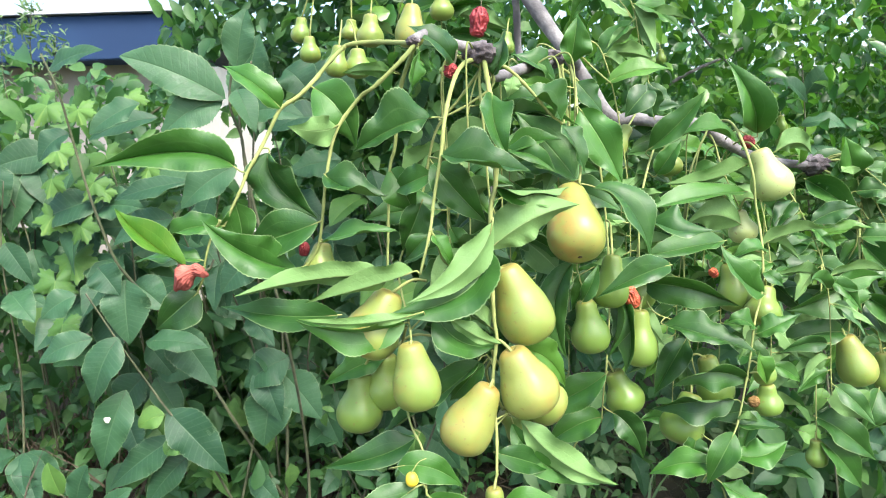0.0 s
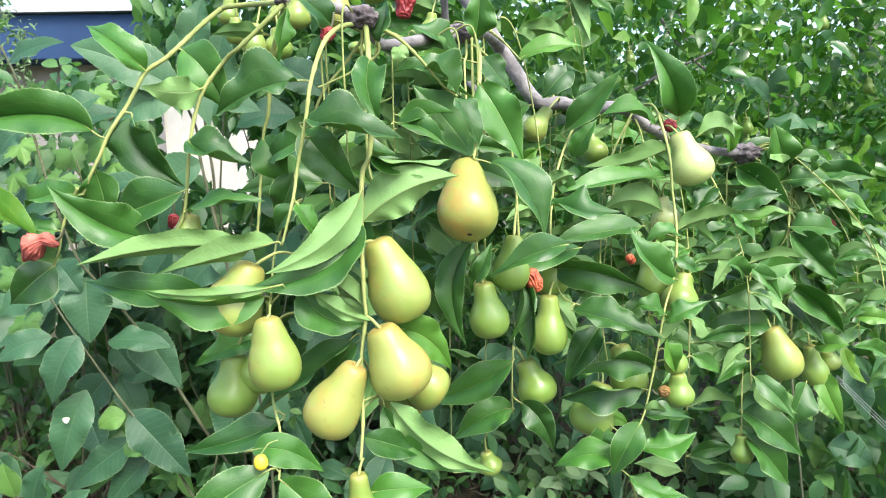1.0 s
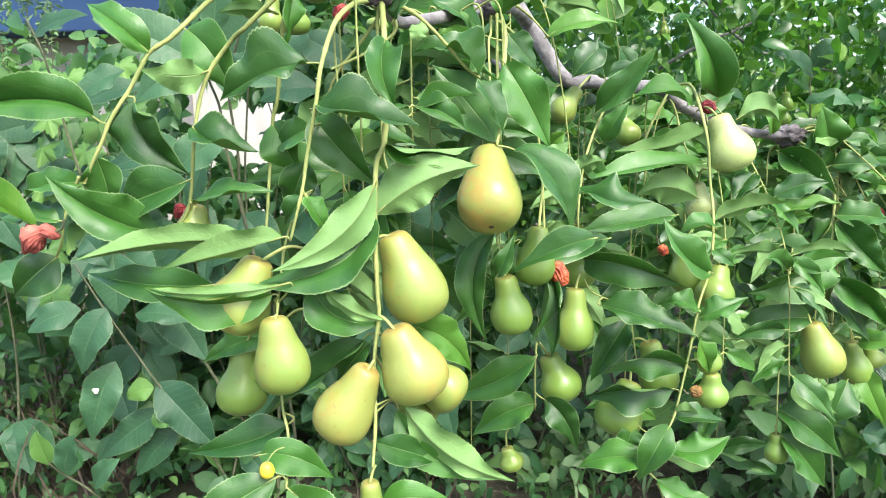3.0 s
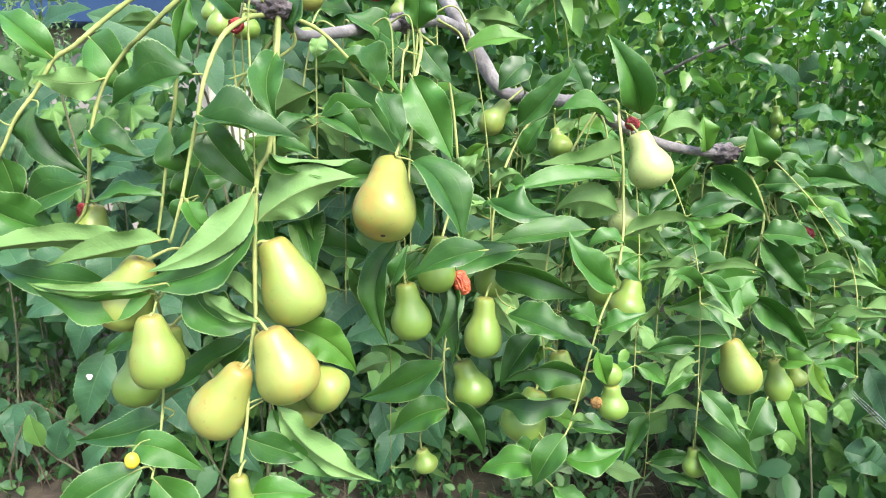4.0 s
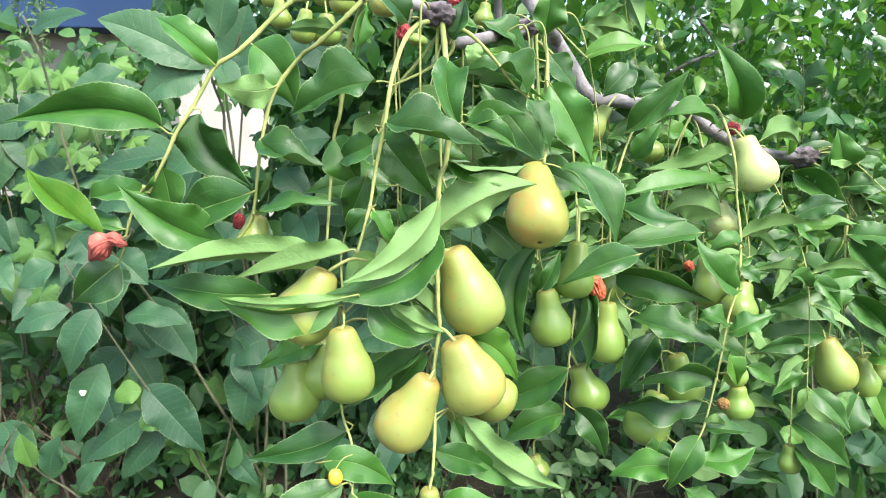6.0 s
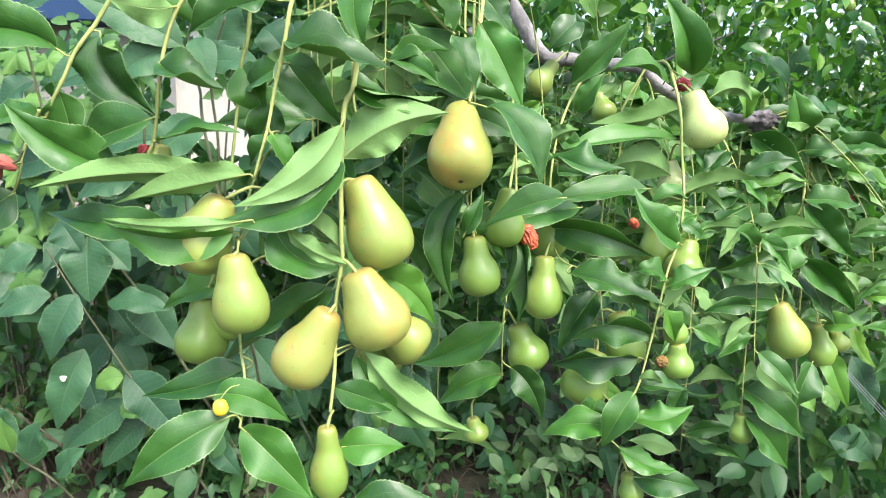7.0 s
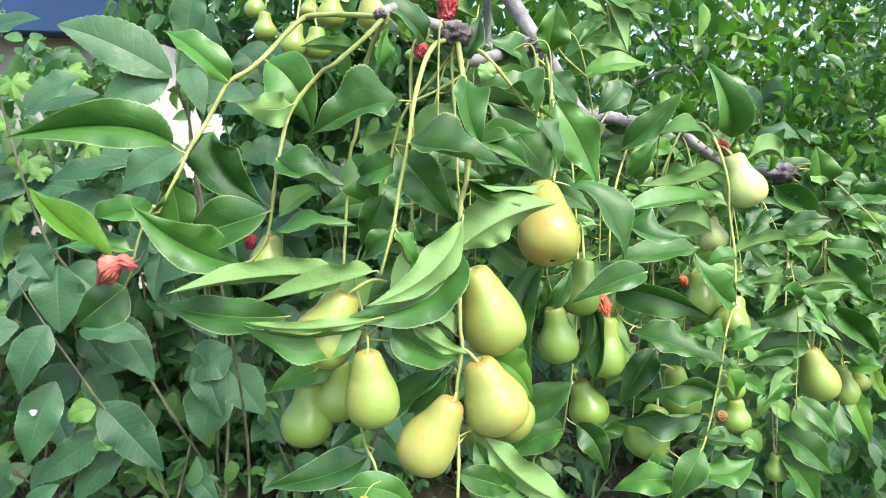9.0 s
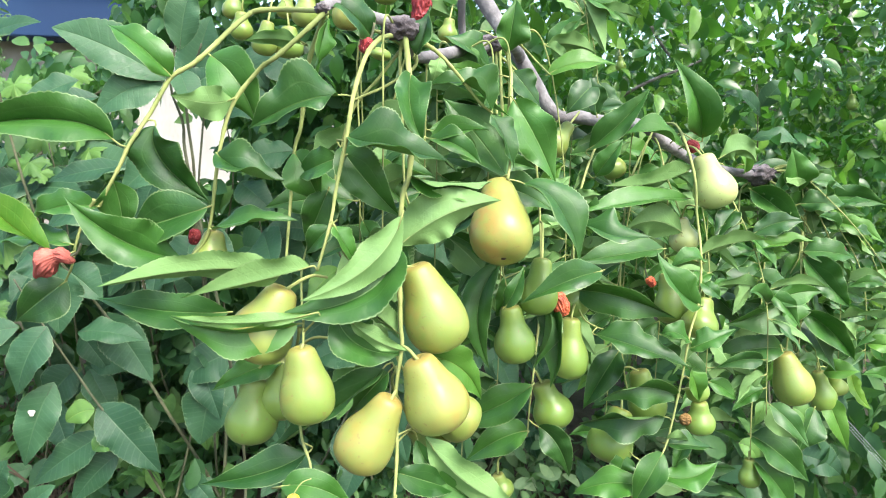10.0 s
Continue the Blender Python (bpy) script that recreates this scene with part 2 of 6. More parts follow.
def tube(line, radii, sides=8, rough=0.0, seed=0):
    """Verts and faces of a tapered tube along a line, its skin uneven by rough."""
    line, k = np.asarray(line, float), len(line)
    tan = np.gradient(line, axis=0)
    tan /= np.linalg.norm(tan, axis=1, keepdims=True) + 1e-12
    ref = np.array([0.31, 0.2, 0.93]) if abs(tan[0] @ [0.31, 0.2, 0.93]) < 0.9 else np.array([1.0, 0.1, 0])
    verts = []
    for i in range(k):
        u = ref - tan[i] * (ref @ tan[i])
        u /= np.linalg.norm(u)
        w, ref = np.cross(tan[i], u), u
        for j in range(sides):
            a = 2 * math.pi * j / sides
            r = radii[i] * (1 + rough * noise.noise(Vector((line[i][0] * 130 + seed, line[i][1] * 130 + 3 * math.cos(a), line[i][2] * 130 + 3 * math.sin(a)))))
            verts.append(line[i] + r * (math.cos(a) * u + math.sin(a) * w))
    faces = [(i * sides + j, i * sides + (j + 1) % sides, (i + 1) * sides + (j + 1) % sides, (i + 1) * sides + j) for i in range(k - 1) for j in range(sides)]
    faces += [tuple(range(sides))[::-1], tuple((k - 1) * sides + j for j in range(sides))]
    return verts, faces


def blade(base, mid, tip, width, face, fold=25, rows=73, shape=(0.36, 1.0), wave=0.06, seed=0, heart=0.0, stalk=0.0, origin=None, twist=0.0, edge=(0.4, 1.1), tooth=0.974):
    """Verts, faces, slots and attribute of one leaf: an upper and a lower sheet, toothed edges, folded along its midrib."""
    rnd = random.Random(seed)
    base, mid, tip = (np.array(p, float) for p in (base, mid, tip))
    nrm = np.array([face[0], -face[2], face[1]], float)
    ctrl = 2 * mid - 0.5 * (base + tip) + nrm / np.linalg.norm(nrm) * rnd.uniform(-0.1, 0.1) * np.linalg.norm(tip - base)
    s = np.linspace(0, 1, rows)
    cen = ((1 - s) ** 2)[:, None] * base + (2 * s * (1 - s))[:, None] * ctrl + (s**2)[:, None] * tip
    tan = np.gradient(cen, axis=0)
    tan /= np.linalg.norm(tan, axis=1, keepdims=True)
    length = np.linalg.norm(np.diff(cen, axis=0), axis=1).sum()
    peak, sharp = shape
    g = np.where(s < peak, np.sin(0.5 * math.pi * np.clip(s / peak, 0, 1)) ** 0.75, np.cos(0.5 * math.pi * np.clip((s - peak) / (1 - peak), 0, 1)) ** sharp)
    half = 0.5 * width * np.maximum(g, 0.0)
    ph, ph2, lift = rnd.uniform(0, 6.3), rnd.uniform(0, 6.3), rnd.uniform(0.6, 1.2)
    curl, beats, lop, rip = rnd.uniform(*edge), rnd.uniform(16, 27), rnd.uniform(-0.12, 0.12), rnd.uniform(0.1, 0.6)
    freq = rnd.uniform(7, 13)
    cols = [-1, -0.8, -0.5, -0.18, 0, 0, 0.18, 0.5, 0.8, 1]
    top, att = [], []
    for i in range(rows):
        n = nrm - tan[i] * (nrm @ tan[i])
        n /= np.linalg.norm(n) + 1e-9
        side = np.cross(tan[i], n)
        turn = twist * (s[i] - 0.35)
        n, side = math.cos(turn) * n + math.sin(turn) * side, math.cos(turn) * side - math.sin(turn) * n
        bite = (1.0, 1.0 + 0.3 * (1 - tooth), tooth - rnd.uniform(0, 0.6) * (1 - tooth))[i % 3]
        for v in cols:
            h = half[i] * (bite if abs(v) == 1 else 1.0) * (1 + lop * v)
            a = radians(fold) * (1.25 - 0.75 * abs(v) * curl)
            flutter = wave * width * v * v * lift * (math.sin(freq * s[i] + (ph if v > 0 else ph2)) + rip * abs(v) * math.sin(beats * s[i] + ph2 + 2 * v))
            back = -heart * length * abs(v) * max(0.0, 1 - s[i] / 0.22) * 0.5
            top.append(cen[i] + side * v * h * math.cos(a) + n * (abs(v) * h * math.sin(a) + flutter * g[i]) + tan[i] * (back + 0.18 * h * abs(v) * (0.5 - s[i])))
            att.append((s[i], v, seed % 97 / 97))
    top = np.array(top)
    c = len(cols)
    faces = [(i * c + j, (i + 1) * c + j, (i + 1) * c + j + 1, i * c + j + 1) for i in range(rows - 1) for j in range(c - 1) if j != 4]
    k = len(top)
    mean_n = nrm / np.linalg.norm(nrm)
    low = top - mean_n * 0.00045
    # upper faces wind so that their normals lie along nrm
    e1, e2 = top[c * (rows // 2) + c] - top[c * (rows // 2)], top[c * (rows // 2) + 5] - top[c * (rows // 2)]
    flip = np.cross(e1, e2) @ nrm < 0
    up = [f[::-1] for f in faces] if flip else faces
    dn = [tuple(k + q for q in f) for f in (faces if flip else [f[::-1] for f in faces])]
    verts, slots = list(top) + list(low), [0] * len(up) + [1] * len(dn)
    attv = att + att
    allf = up + dn
    if stalk:
        start = np.array(origin) if origin is not None else base - tan[0] * stalk * 0.4
        near = min(0.4 * np.linalg.norm(start - base), stalk)
        tv, tf = tube(smooth_line([start, base - tan[0] * near, base + tan[0] * length * 0.12 - mean_n * 0.0004], 6), [0.0007, 0.0006, 0.0006, 0.0006, 0.0005, 0.0002], 5)
        o = len(verts)
        verts += list(tv)
        allf = allf + [tuple(o + q for q in f) for f in tf]
        slots += [2] * len(tf)
        attv = attv + [(0, 0, 0)] * len(tv)
    return verts, allf, slots, attv


def crowd(name, places, axes, normals, lengths, widths, material, parent=None, at=(0, 0, 0), label="", droop=0.18, kind="stuff"):
    """Many small folded leaves in one mesh."""
    p, a, n = (np.asarray(x, float) for x in (places, axes, normals))
    lengths, widths = np.asarray(lengths, float)[:, None], np.asarray(widths, float)[:, None]
    a /= np.linalg.norm(a, axis=1, keepdims=True)
    n = n - a * (n * a).sum(1, keepdims=True)
    n /= np.linalg.norm(n, axis=1, keepdims=True) + 1e-9
    sd = np.cross(a, n)
    prof = ((0.0, 0.06, 0.0), (0.18, 0.78, 0.01), (0.42, 1.0, 0.0), (0.7, 0.7, -0.05), (1.0, 0.03, -0.16))
    rows = []
    for s, w, d in prof:
        c = p + a * lengths * s + n * lengths * d * (droop / 0.18)
        lift = n * widths * 0.5 * w * 0.32
        rows += [c - sd * widths * 0.5 * w + lift, c, c + sd * widths * 0.5 * w + lift]
    v = np.stack(rows, 1).reshape(-1, 3)
    k = len(prof) * 3
    quad = [(i * 3 + j, i * 3 + j + 1, i * 3 + j + 4, i * 3 + j + 3) for i in range(len(prof) - 1) for j in range(2)]
    f = (np.arange(len(p))[:, None, None] * k + np.array(quad)[None]).reshape(-1, 4)
    me = bpy.data.meshes.new(name)
    me.vertices.add(len(v))
    me.vertices.foreach_set("co", (v - np.array(at)).ravel())
    me.loops.add(f.size)
    me.loops.foreach_set("vertex_index", f.ravel().astype(np.int32))
    me.polygons.add(len(f))
    me.polygons.foreach_set("loop_start", np.arange(0, f.size, 4, dtype=np.int32))
    me.materials.append(material)
    me.polygons.foreach_set("use_smooth", np.ones(len(f), dtype=bool))
    me.update(calc_edges=True)
    ob = new(name, me)
    placed[ob.name] = Vector(at)
    if parent:
        ob.parent, ob.location = parent, Vector(at) - placed[parent.name]
    else:
        ob.location = at
    return tagged(ob, label, "", "", kind)

# ---- ground ----
def ground_height(x, y):
    return 0.03 * noise.noise(Vector((x * 0.9, y * 0.9, 0))) + 0.012 * noise.noise(Vector((x * 5, y * 5, 3)))


gx = np.concatenate([np.linspace(-60, -5, 10)[:-1], np.linspace(-5, 5, 91), np.linspace(5, 60, 10)[1:]])
gy = np.concatenate([np.linspace(-60, -3, 10)[:-1], np.linspace(-3, 7, 91), np.linspace(7, 90, 12)[1:]])
gv = [(x, y, ground_height(x, y)) for y in gy for x in gx]
gn = len(gx)
gf = [(j * gn + i, j * gn + i + 1, (j + 1) * gn + i + 1, (j + 1) * gn + i) for j in range(len(gy) - 1) for i in range(gn - 1)]
ground = part("ground", gv, gf, [soil], label="bare brown garden soil with clods", kind="structure")
tagged(ground, category="ground")

# ---- the fruit tree ----
tree = thing("jujube_tree", (2.6, 3.6, 0), "fruiting tree with glossy toothed leaves on hanging twigs", "tree")
seeds = iter(range(1, 100000))


def limb(name, line, r0, r1, sides=14, n=60, rough=0.16, material=None):
    pts = smooth_line(line, n)
    v, f = tube(pts, np.linspace(r0, r1, n) * (1 + 0.04 * np.sin(np.arange(n) * 0.9)), sides, rough, next(seeds))
    return part(name, v, f, [material or grey_bark], tree, pts[0])


def knob(at, size):
    """A lumpy spur from which the bearing twigs grow."""
    bm = bmesh.new()
    bmesh.ops.create_icosphere(bm, subdivisions=4, radius=1.0)
    k = next(seeds)
    for v in bm.verts:
        d = v.co.normalized()
        v.co = d * size * (1 + 0.3 * noise.noise(d * 2.2 + Vector((k, 0, 0))) + 0.2 * noise.noise(d * 4.5 + Vector((0, k, 0))) + 0.13 * noise.noise(d * 13) + 0.09 * noise.noise(d * 28))
        v.co.x *= 1.3
        v.co.z *= 0.88
    verts, faces = [tuple(v.co + Vector(at)) for v in bm.verts], [tuple(q.index for q in f.verts) for f in bm.faces]
    bm.free()
    return part("spur_knob", verts, faces, [knob_bark], tree, at, "knobbly dark grey bearing spur")


courses, hung = {}, []


def twig(line, r0, r1):
    pts = smooth_line(line, 8 * len(line))
    n = len(pts)
    r = 0.8 * np.linspace(r0, r1, n)
    r[::8] *= 1.22
    r[0] *= 1.3
    v, f = tube(pts, r, 8, 0.05, next(seeds))
    ob = part("twig", v, f, [green_twig], tree, pts[0])
    courses[ob.name] = pts
    return ob


def leaf(parent, base, mid, tip, width, face, fold=25, tone=0):
    k = next(seeds)
    pts = courses[parent.name]
    far = np.linalg.norm(pts - np.array(base), axis=1)
    near = pts[far.argmin()] if far.min() < 0.022 else None
    v, f, s, a = blade(base, mid, tip, width, face, fold * 1.05 + 8, seed=k, stalk=0.006, wave=0.12, shape=(0.36, 1.22), edge=(-0.2, 0.5) if face[1] < 0 < face[2] else (0.3, 1.0), origin=near, twist=random.Random(k).uniform(-0.7, 0.7))
    return part("leaf", v, f, [(leaf_top, young_top, yellow_top)[tone], leaf_under, green_twig], parent, base, slots=s, attribute=("blade", a))


def turned(profile, a, b, radius, sides, wobble, blush, k):
    """Verts, faces and attribute of a lathed fruit from a (its stalk end) to b."""
    a, b = Vector(a), Vector(b)
    axis = b - a
    q = axis.to_track_quat("Z", "Y")
    verts, att = [], []
    for s, r in profile:
        for j in range(sides):
            t = 2 * math.pi * j / sides
            d = Vector((math.cos(t), math.sin(t), 0))
            w = q @ d
            bump = 1 + wobble * noise.noise(Vector((d.x * 1.3 + k, d.y * 1.3, s * 2.5)))
            lean = wobble * 2.2 * radius * (s - 0.3) * (0.3 - s if s < 0.3 else s - 1.0)
            verts.append(tuple(a + q @ Vector((d.x * r * radius * bump + lean * math.cos(k), d.y * r * radius * bump + lean * math.sin(k), s * axis.length))))
            att.append((s, blush, 0.5 - 0.5 * (w.x * math.cos(k) + w.z * math.sin(k)) + 0.15 * noise.noise(w * 2 + Vector((k, 0, s)))))
    m = len(profile)
    faces = [(i * sides + j, i * sides + (j + 1) % sides, (i + 1) * sides + (j + 1) % sides, (i + 1) * sides + j) for i in range(m - 1) for j in range(sides)]
    faces = [f[::-1] for f in faces]
    return verts, faces, att


PEAR = ((0.04, 0.0), (0.024, 0.08), (0.004, 0.17), (0.0, 0.24), (0.012, 0.36), (0.04, 0.455), (0.09, 0.525), (0.16, 0.59), (0.24, 0.655), (0.32, 0.715), (0.4, 0.81), (0.49, 0.905), (0.57, 0.965), (0.64, 0.997), (0.7, 1.0), (0.77, 0.972), (0.835, 0.91), (0.89, 0.815), (0.935, 0.69), (0.97, 0.52), (0.99, 0.31), (0.988, 0.1), (0.976, 0.0))
BOTTLE = ((0.04, 0.0), (0.024, 0.08), (0.004, 0.17), (0.0, 0.25), (0.012, 0.37), (0.04, 0.465), (0.09, 0.52), (0.16, 0.545), (0.24, 0.575), (0.32, 0.62), (0.4, 0.735), (0.5, 0.885), (0.59, 0.975), (0.67, 1.0), (0.74, 0.985), (0.81, 0.935), (0.87, 0.85), (0.92, 0.735), (0.96, 0.57), (0.985, 0.39), (0.997, 0.22), (0.988, 0.1), (0.976, 0.0))
PLUM = ((0.03, 0.0), (0.01, 0.15), (0.0, 0.28), (0.03, 0.45), (0.1, 0.66), (0.22, 0.85), (0.38, 0.96), (0.55, 1.0), (0.7, 0.95), (0.83, 0.78), (0.92, 0.55), (0.98, 0.28), (0.99, 0.12), (0.98, 0.0))


def fine(profile, n=44):
    p = smooth_line([(s, r, 0) for s, r in profile], n)
    return [(s, max(r, 0.0)) for s, r, _ in p]


def fruit(a, b, width, blush, anchor=None, material=None, name="jujube_fruit", label=""):
    k = next(seeds)
    length = (Vector(b) - Vector(a)).length
    hung.append(((Vector(a) + Vector(b)) / 2, width / 2))
    shape = (BOTTLE if blush < 0.24 else PEAR) if length / width > 1.02 and width > 0.016 else PLUM
    colour = "russet-flushed yellow" if blush > 0.55 else "pale yellow-green" if blush > 0.2 else "green"
    fr = thing(name, a, label or f"{colour} pear-shaped fruit hanging on a thin stalk from a twig", "fruit", "fruits on the tree")
    v, f, att = turned(fine(shape), a, b, width / 2, 32, 0.05, blush, k * 1.7)
    part("flesh", v, f, [material or fruit_skin], fr, a, attribute=("skin", att))
    axis = (Vector(b) - Vector(a)).normalized()
    top = Vector(a) + axis * length * 0.05
    up = Vector(anchor) if anchor else Vector(a) - axis * 0.008
    midway = top.lerp(up, 0.5) - axis * 0.18 * (top - up).length
    pts = smooth_line([tuple(top), tuple(midway), tuple(up)], 10)
    thick = min(0.0011, width * 0.045)
    sv, sf = tube(pts, np.linspace(thick, 0.75 * thick, 10), 7)
    part("stalk", sv, sf, [green_twig], fr, top, "thin yellow-green stalk")
    ev, ef, _ = turned([(0, 0.0), (0.15, 0.9), (0.5, 1.0), (0.8, 0.55), (1, 0.0)], Vector(a) + axis * length * 0.968, Vector(a) + axis * length * 0.996, width * 0.05, 9, 0.3, 0, k)
    part("blossom_end", ev, ef, [dark_eye], fr, Vector(a) + axis * length * 0.98, "dark dry blossom end")
    return fr


def dried_fruit(a, b, width, material=None, club=0.0):
    """A shrunken, wrinkled red fruit."""
    k = next(seeds)
    a, b = Vector(a), Vector(b)
    fr = thing("dried_fruit", a, "shrivelled brown dry flower end beside a fruit" if material is brown_skin else "dusty red shrivelled two-lobed fruit on a twig tip" if club else "dark crimson shrunken fruit hanging among the leaves" if material else "shrivelled wrinkled red fruit still hanging on the twig", "fruit", "dried fruits on the tree")
    bm = bmesh.new()
    bmesh.ops.create_icosphere(bm, subdivisions=5, radius=1.0)
    axis, q = b - a, (b - a).to_track_quat("Z", "Y")
    for v in bm.verts:
        d = v.co.normalized()
        crease = abs(noise.noise(Vector((d.x * 3.4 + k, d.y * 3.4, d.z * 0.8)))) * 0.42 + 0.12 * abs(noise.noise(Vector((d.x * 9, d.y * 9 + k, d.z * 3))))
        r = 0.5 * width * (1.12 - crease + 0.12 * noise.noise(d * 9) + 0.22 * noise.noise(Vector((k, 0, d.z * 1.6))))
        r *= (1.02 - d.z * d.z) ** -0.2
        if club:
            r *= 0.36 + 0.62 * math.exp(-(((d.z - 0.42) / 0.38) ** 2)) + 0.3 * math.exp(-(((d.z + 0.62) / 0.28) ** 2))
        v.co = (a + b) / 2 + q @ Vector((d.x * r, d.y * r, d.z * axis.length * 0.56)) + Vector((0, 0, club * 2 * width * (0.5 - d.z * d.z)))
    verts, faces = [tuple(v.co) for v in bm.verts], [tuple(p.index for p in f.verts) for f in bm.faces]
    bm.free()
    part("wrinkled_flesh", verts, faces, [material or dry_skin], fr, a)
    end = a - axis.normalized() * 0.006
    sv, sf = tube(smooth_line([tuple(a.lerp(b, 0.08)), tuple(a.lerp(end, 0.5)), tuple(end + Vector((0, 0, 0.004)))], 8), [0.0008] * 8, 6)
    part("stalk", sv, sf, [brown_stem], fr, a)
    return fr


# branches and twigs
main_line = [(0.036, 0.330, 1.638), (0.091, 0.290, 1.541), (0.127, 0.290, 1.488), (0.154, 0.290, 1.484), (0.184, 0.270, 1.478), (0.211, 0.256, 1.475), (0.237, 0.260, 1.458), (0.279, 0.280, 1.440), (0.318, 0.290, 1.432), (0.355, 0.300, 1.429)]
cross_line = [(-0.069, 0.005, 1.530), (-0.057, 0.025, 1.537), (-0.043, 0.035, 1.531), (-0.025, 0.040, 1.525), (-0.014, 0.060, 1.511), (0.002, 0.090, 1.516), (0.023, 0.120, 1.524), (0.042, 0.150, 1.531), (0.072, 0.220, 1.543), (0.092, 0.290, 1.540)]
stick_line = [(0.032, 0.330, 1.643), (0.035, 0.340, 1.603), (0.039, 0.350, 1.561), (0.052, 0.330, 1.522), (0.070, 0.300, 1.496)]
knob((-0.025, 0.040, 1.525), 0.0084)
knob((0.043, 0.150, 1.532), 0.0082)
knob((0.355, 0.300, 1.429), 0.0122)
knob((-0.069, 0.006, 1.529), 0.0032)
knob((0.215, 0.255, 1.475), 0.0055)
t_left = twig([(-0.070, 0.007, 1.528), (-0.095, 0.040, 1.534), (-0.113, 0.046, 1.534), (-0.120, 0.046, 1.531), (-0.129, 0.036, 1.520), (-0.137, 0.025, 1.508), (-0.147, 0.021, 1.498), (-0.159, 0.019, 1.490), (-0.165, 0.016, 1.479), (-0.170, 0.012, 1.468), (-0.174, 0.006, 1.459), (-0.180, 0.004, 1.449), (-0.185, 0.003, 1.438), (-0.193, 0.002, 1.423), (-0.198, 0.003, 1.414)], 0.0022, 0.0012)
t_tip = twig([(-0.199, 0.000, 1.418), (-0.207, 0.002, 1.406), (-0.211, -0.001, 1.391), (-0.213, -0.002, 1.380), (-0.219, 0.000, 1.369)], 0.0012, 0.0008)
t_second = twig([(-0.067, 0.007, 1.528), (-0.077, 0.000, 1.516), (-0.094, 0.000, 1.501), (-0.105, 0.005, 1.494), (-0.121, 0.005, 1.473), (-0.128, 0.000, 1.444), (-0.135, 0.002, 1.403), (-0.143, 0.000, 1.388), (-0.149, -0.004, 1.385)], 0.0020, 0.0010)
t_third = twig([(-0.068, 0.010, 1.527), (-0.079, 0.020, 1.500), (-0.084, 0.020, 1.463), (-0.088, 0.020, 1.448), (-0.090, 0.010, 1.408), (-0.091, 0.000, 1.378)], 0.0019, 0.0010)
t_fourth = twig([(-0.028, 0.040, 1.521), (-0.037, 0.020, 1.515), (-0.044, 0.000, 1.502), (-0.050, -0.012, 1.479), (-0.053, -0.018, 1.457), (-0.058, -0.022, 1.431), (-0.061, -0.026, 1.411), (-0.068, -0.030, 1.384)], 0.0021, 0.0010)
t_main = twig([(-0.022, 0.040, 1.522), (-0.020, 0.030, 1.505), (-0.017, 0.010, 1.473), (-0.018, 0.000, 1.437), (-0.022, -0.010, 1.423), (-0.023, -0.016, 1.388), (-0.022, -0.022, 1.352), (-0.021, -0.026, 1.340), (-0.024, -0.030, 1.314), (-0.023, -0.040, 1.283), (-0.024, -0.050, 1.260)], 0.0024, 0.0011)
t_bearing = twig([(0.053, 0.150, 1.539), (0.060, 0.140, 1.513), (0.057, 0.110, 1.481), (0.054, 0.080, 1.453), (0.050, 0.066, 1.431)], 0.0020, 0.0012)
t_short = twig([(-0.017, 0.045, 1.521), (-0.001, 0.060, 1.514), (0.014, 0.066, 1.500), (0.029, 0.070, 1.483), (0.039, 0.075, 1.476)], 0.0019, 0.0010)
t_right = twig([(0.219, 0.250, 1.476), (0.230, 0.230, 1.477), (0.226, 0.190, 1.458), (0.226, 0.166, 1.429), (0.227, 0.160, 1.402), (0.225, 0.140, 1.367), (0.217, 0.120, 1.334), (0.205, 0.105, 1.310), (0.195, 0.090, 1.279), (0.184, 0.080, 1.237), (0.178, 0.075, 1.224)], 0.0017, 0.0009)
t_spray = twig([(0.158, 0.120, 1.235), (0.161, 0.100, 1.215), (0.169, 0.090, 1.208), (0.163, 0.080, 1.195), (0.153, 0.075, 1.183)], 0.0009, 0.0006)
t_outer = twig([(0.358, 0.295, 1.426), (0.372, 0.280, 1.412), (0.384, 0.265, 1.381), (0.379, 0.250, 1.349), (0.357, 0.210, 1.308), (0.347, 0.205, 1.287), (0.346, 0.205, 1.264)], 0.0019, 0.0009)
t_outer_b = twig([(0.363, 0.298, 1.423), (0.386, 0.290, 1.404), (0.395, 0.270, 1.357), (0.398, 0.260, 1.330), (0.373, 0.220, 1.297), (0.391, 0.220, 1.244)], 0.0015, 0.0008)
t_outer_c = twig([(0.356, 0.298, 1.423), (0.368, 0.300, 1.397), (0.358, 0.280, 1.338), (0.337, 0.240, 1.283), (0.323, 0.215, 1.211), (0.318, 0.200, 1.160)], 0.0014, 0.0007)
t_middle = twig([(0.050, 0.170, 1.531), (0.077, 0.170, 1.502), (0.090, 0.160, 1.419), (0.092, 0.140, 1.337), (0.084, 0.115, 1.277), (0.084, 0.125, 1.244), (0.087, 0.145, 1.206)], 0.0016, 0.0008)
t_inner = twig([(0.055, 0.170, 1.532), (0.054, 0.130, 1.474), (0.056, 0.085, 1.383), (0.051, 0.080, 1.365), (0.058, 0.075, 1.340)], 0.0015, 0.0008)
t_berry = twig([(0.176, 0.250, 1.478), (0.147, 0.200, 1.452), (0.128, 0.170, 1.414), (0.120, 0.150, 1.373), (0.122, 0.145, 1.336), (0.127, 0.130, 1.315), (0.145, 0.120, 1.307)], 0.0015, 0.0007)
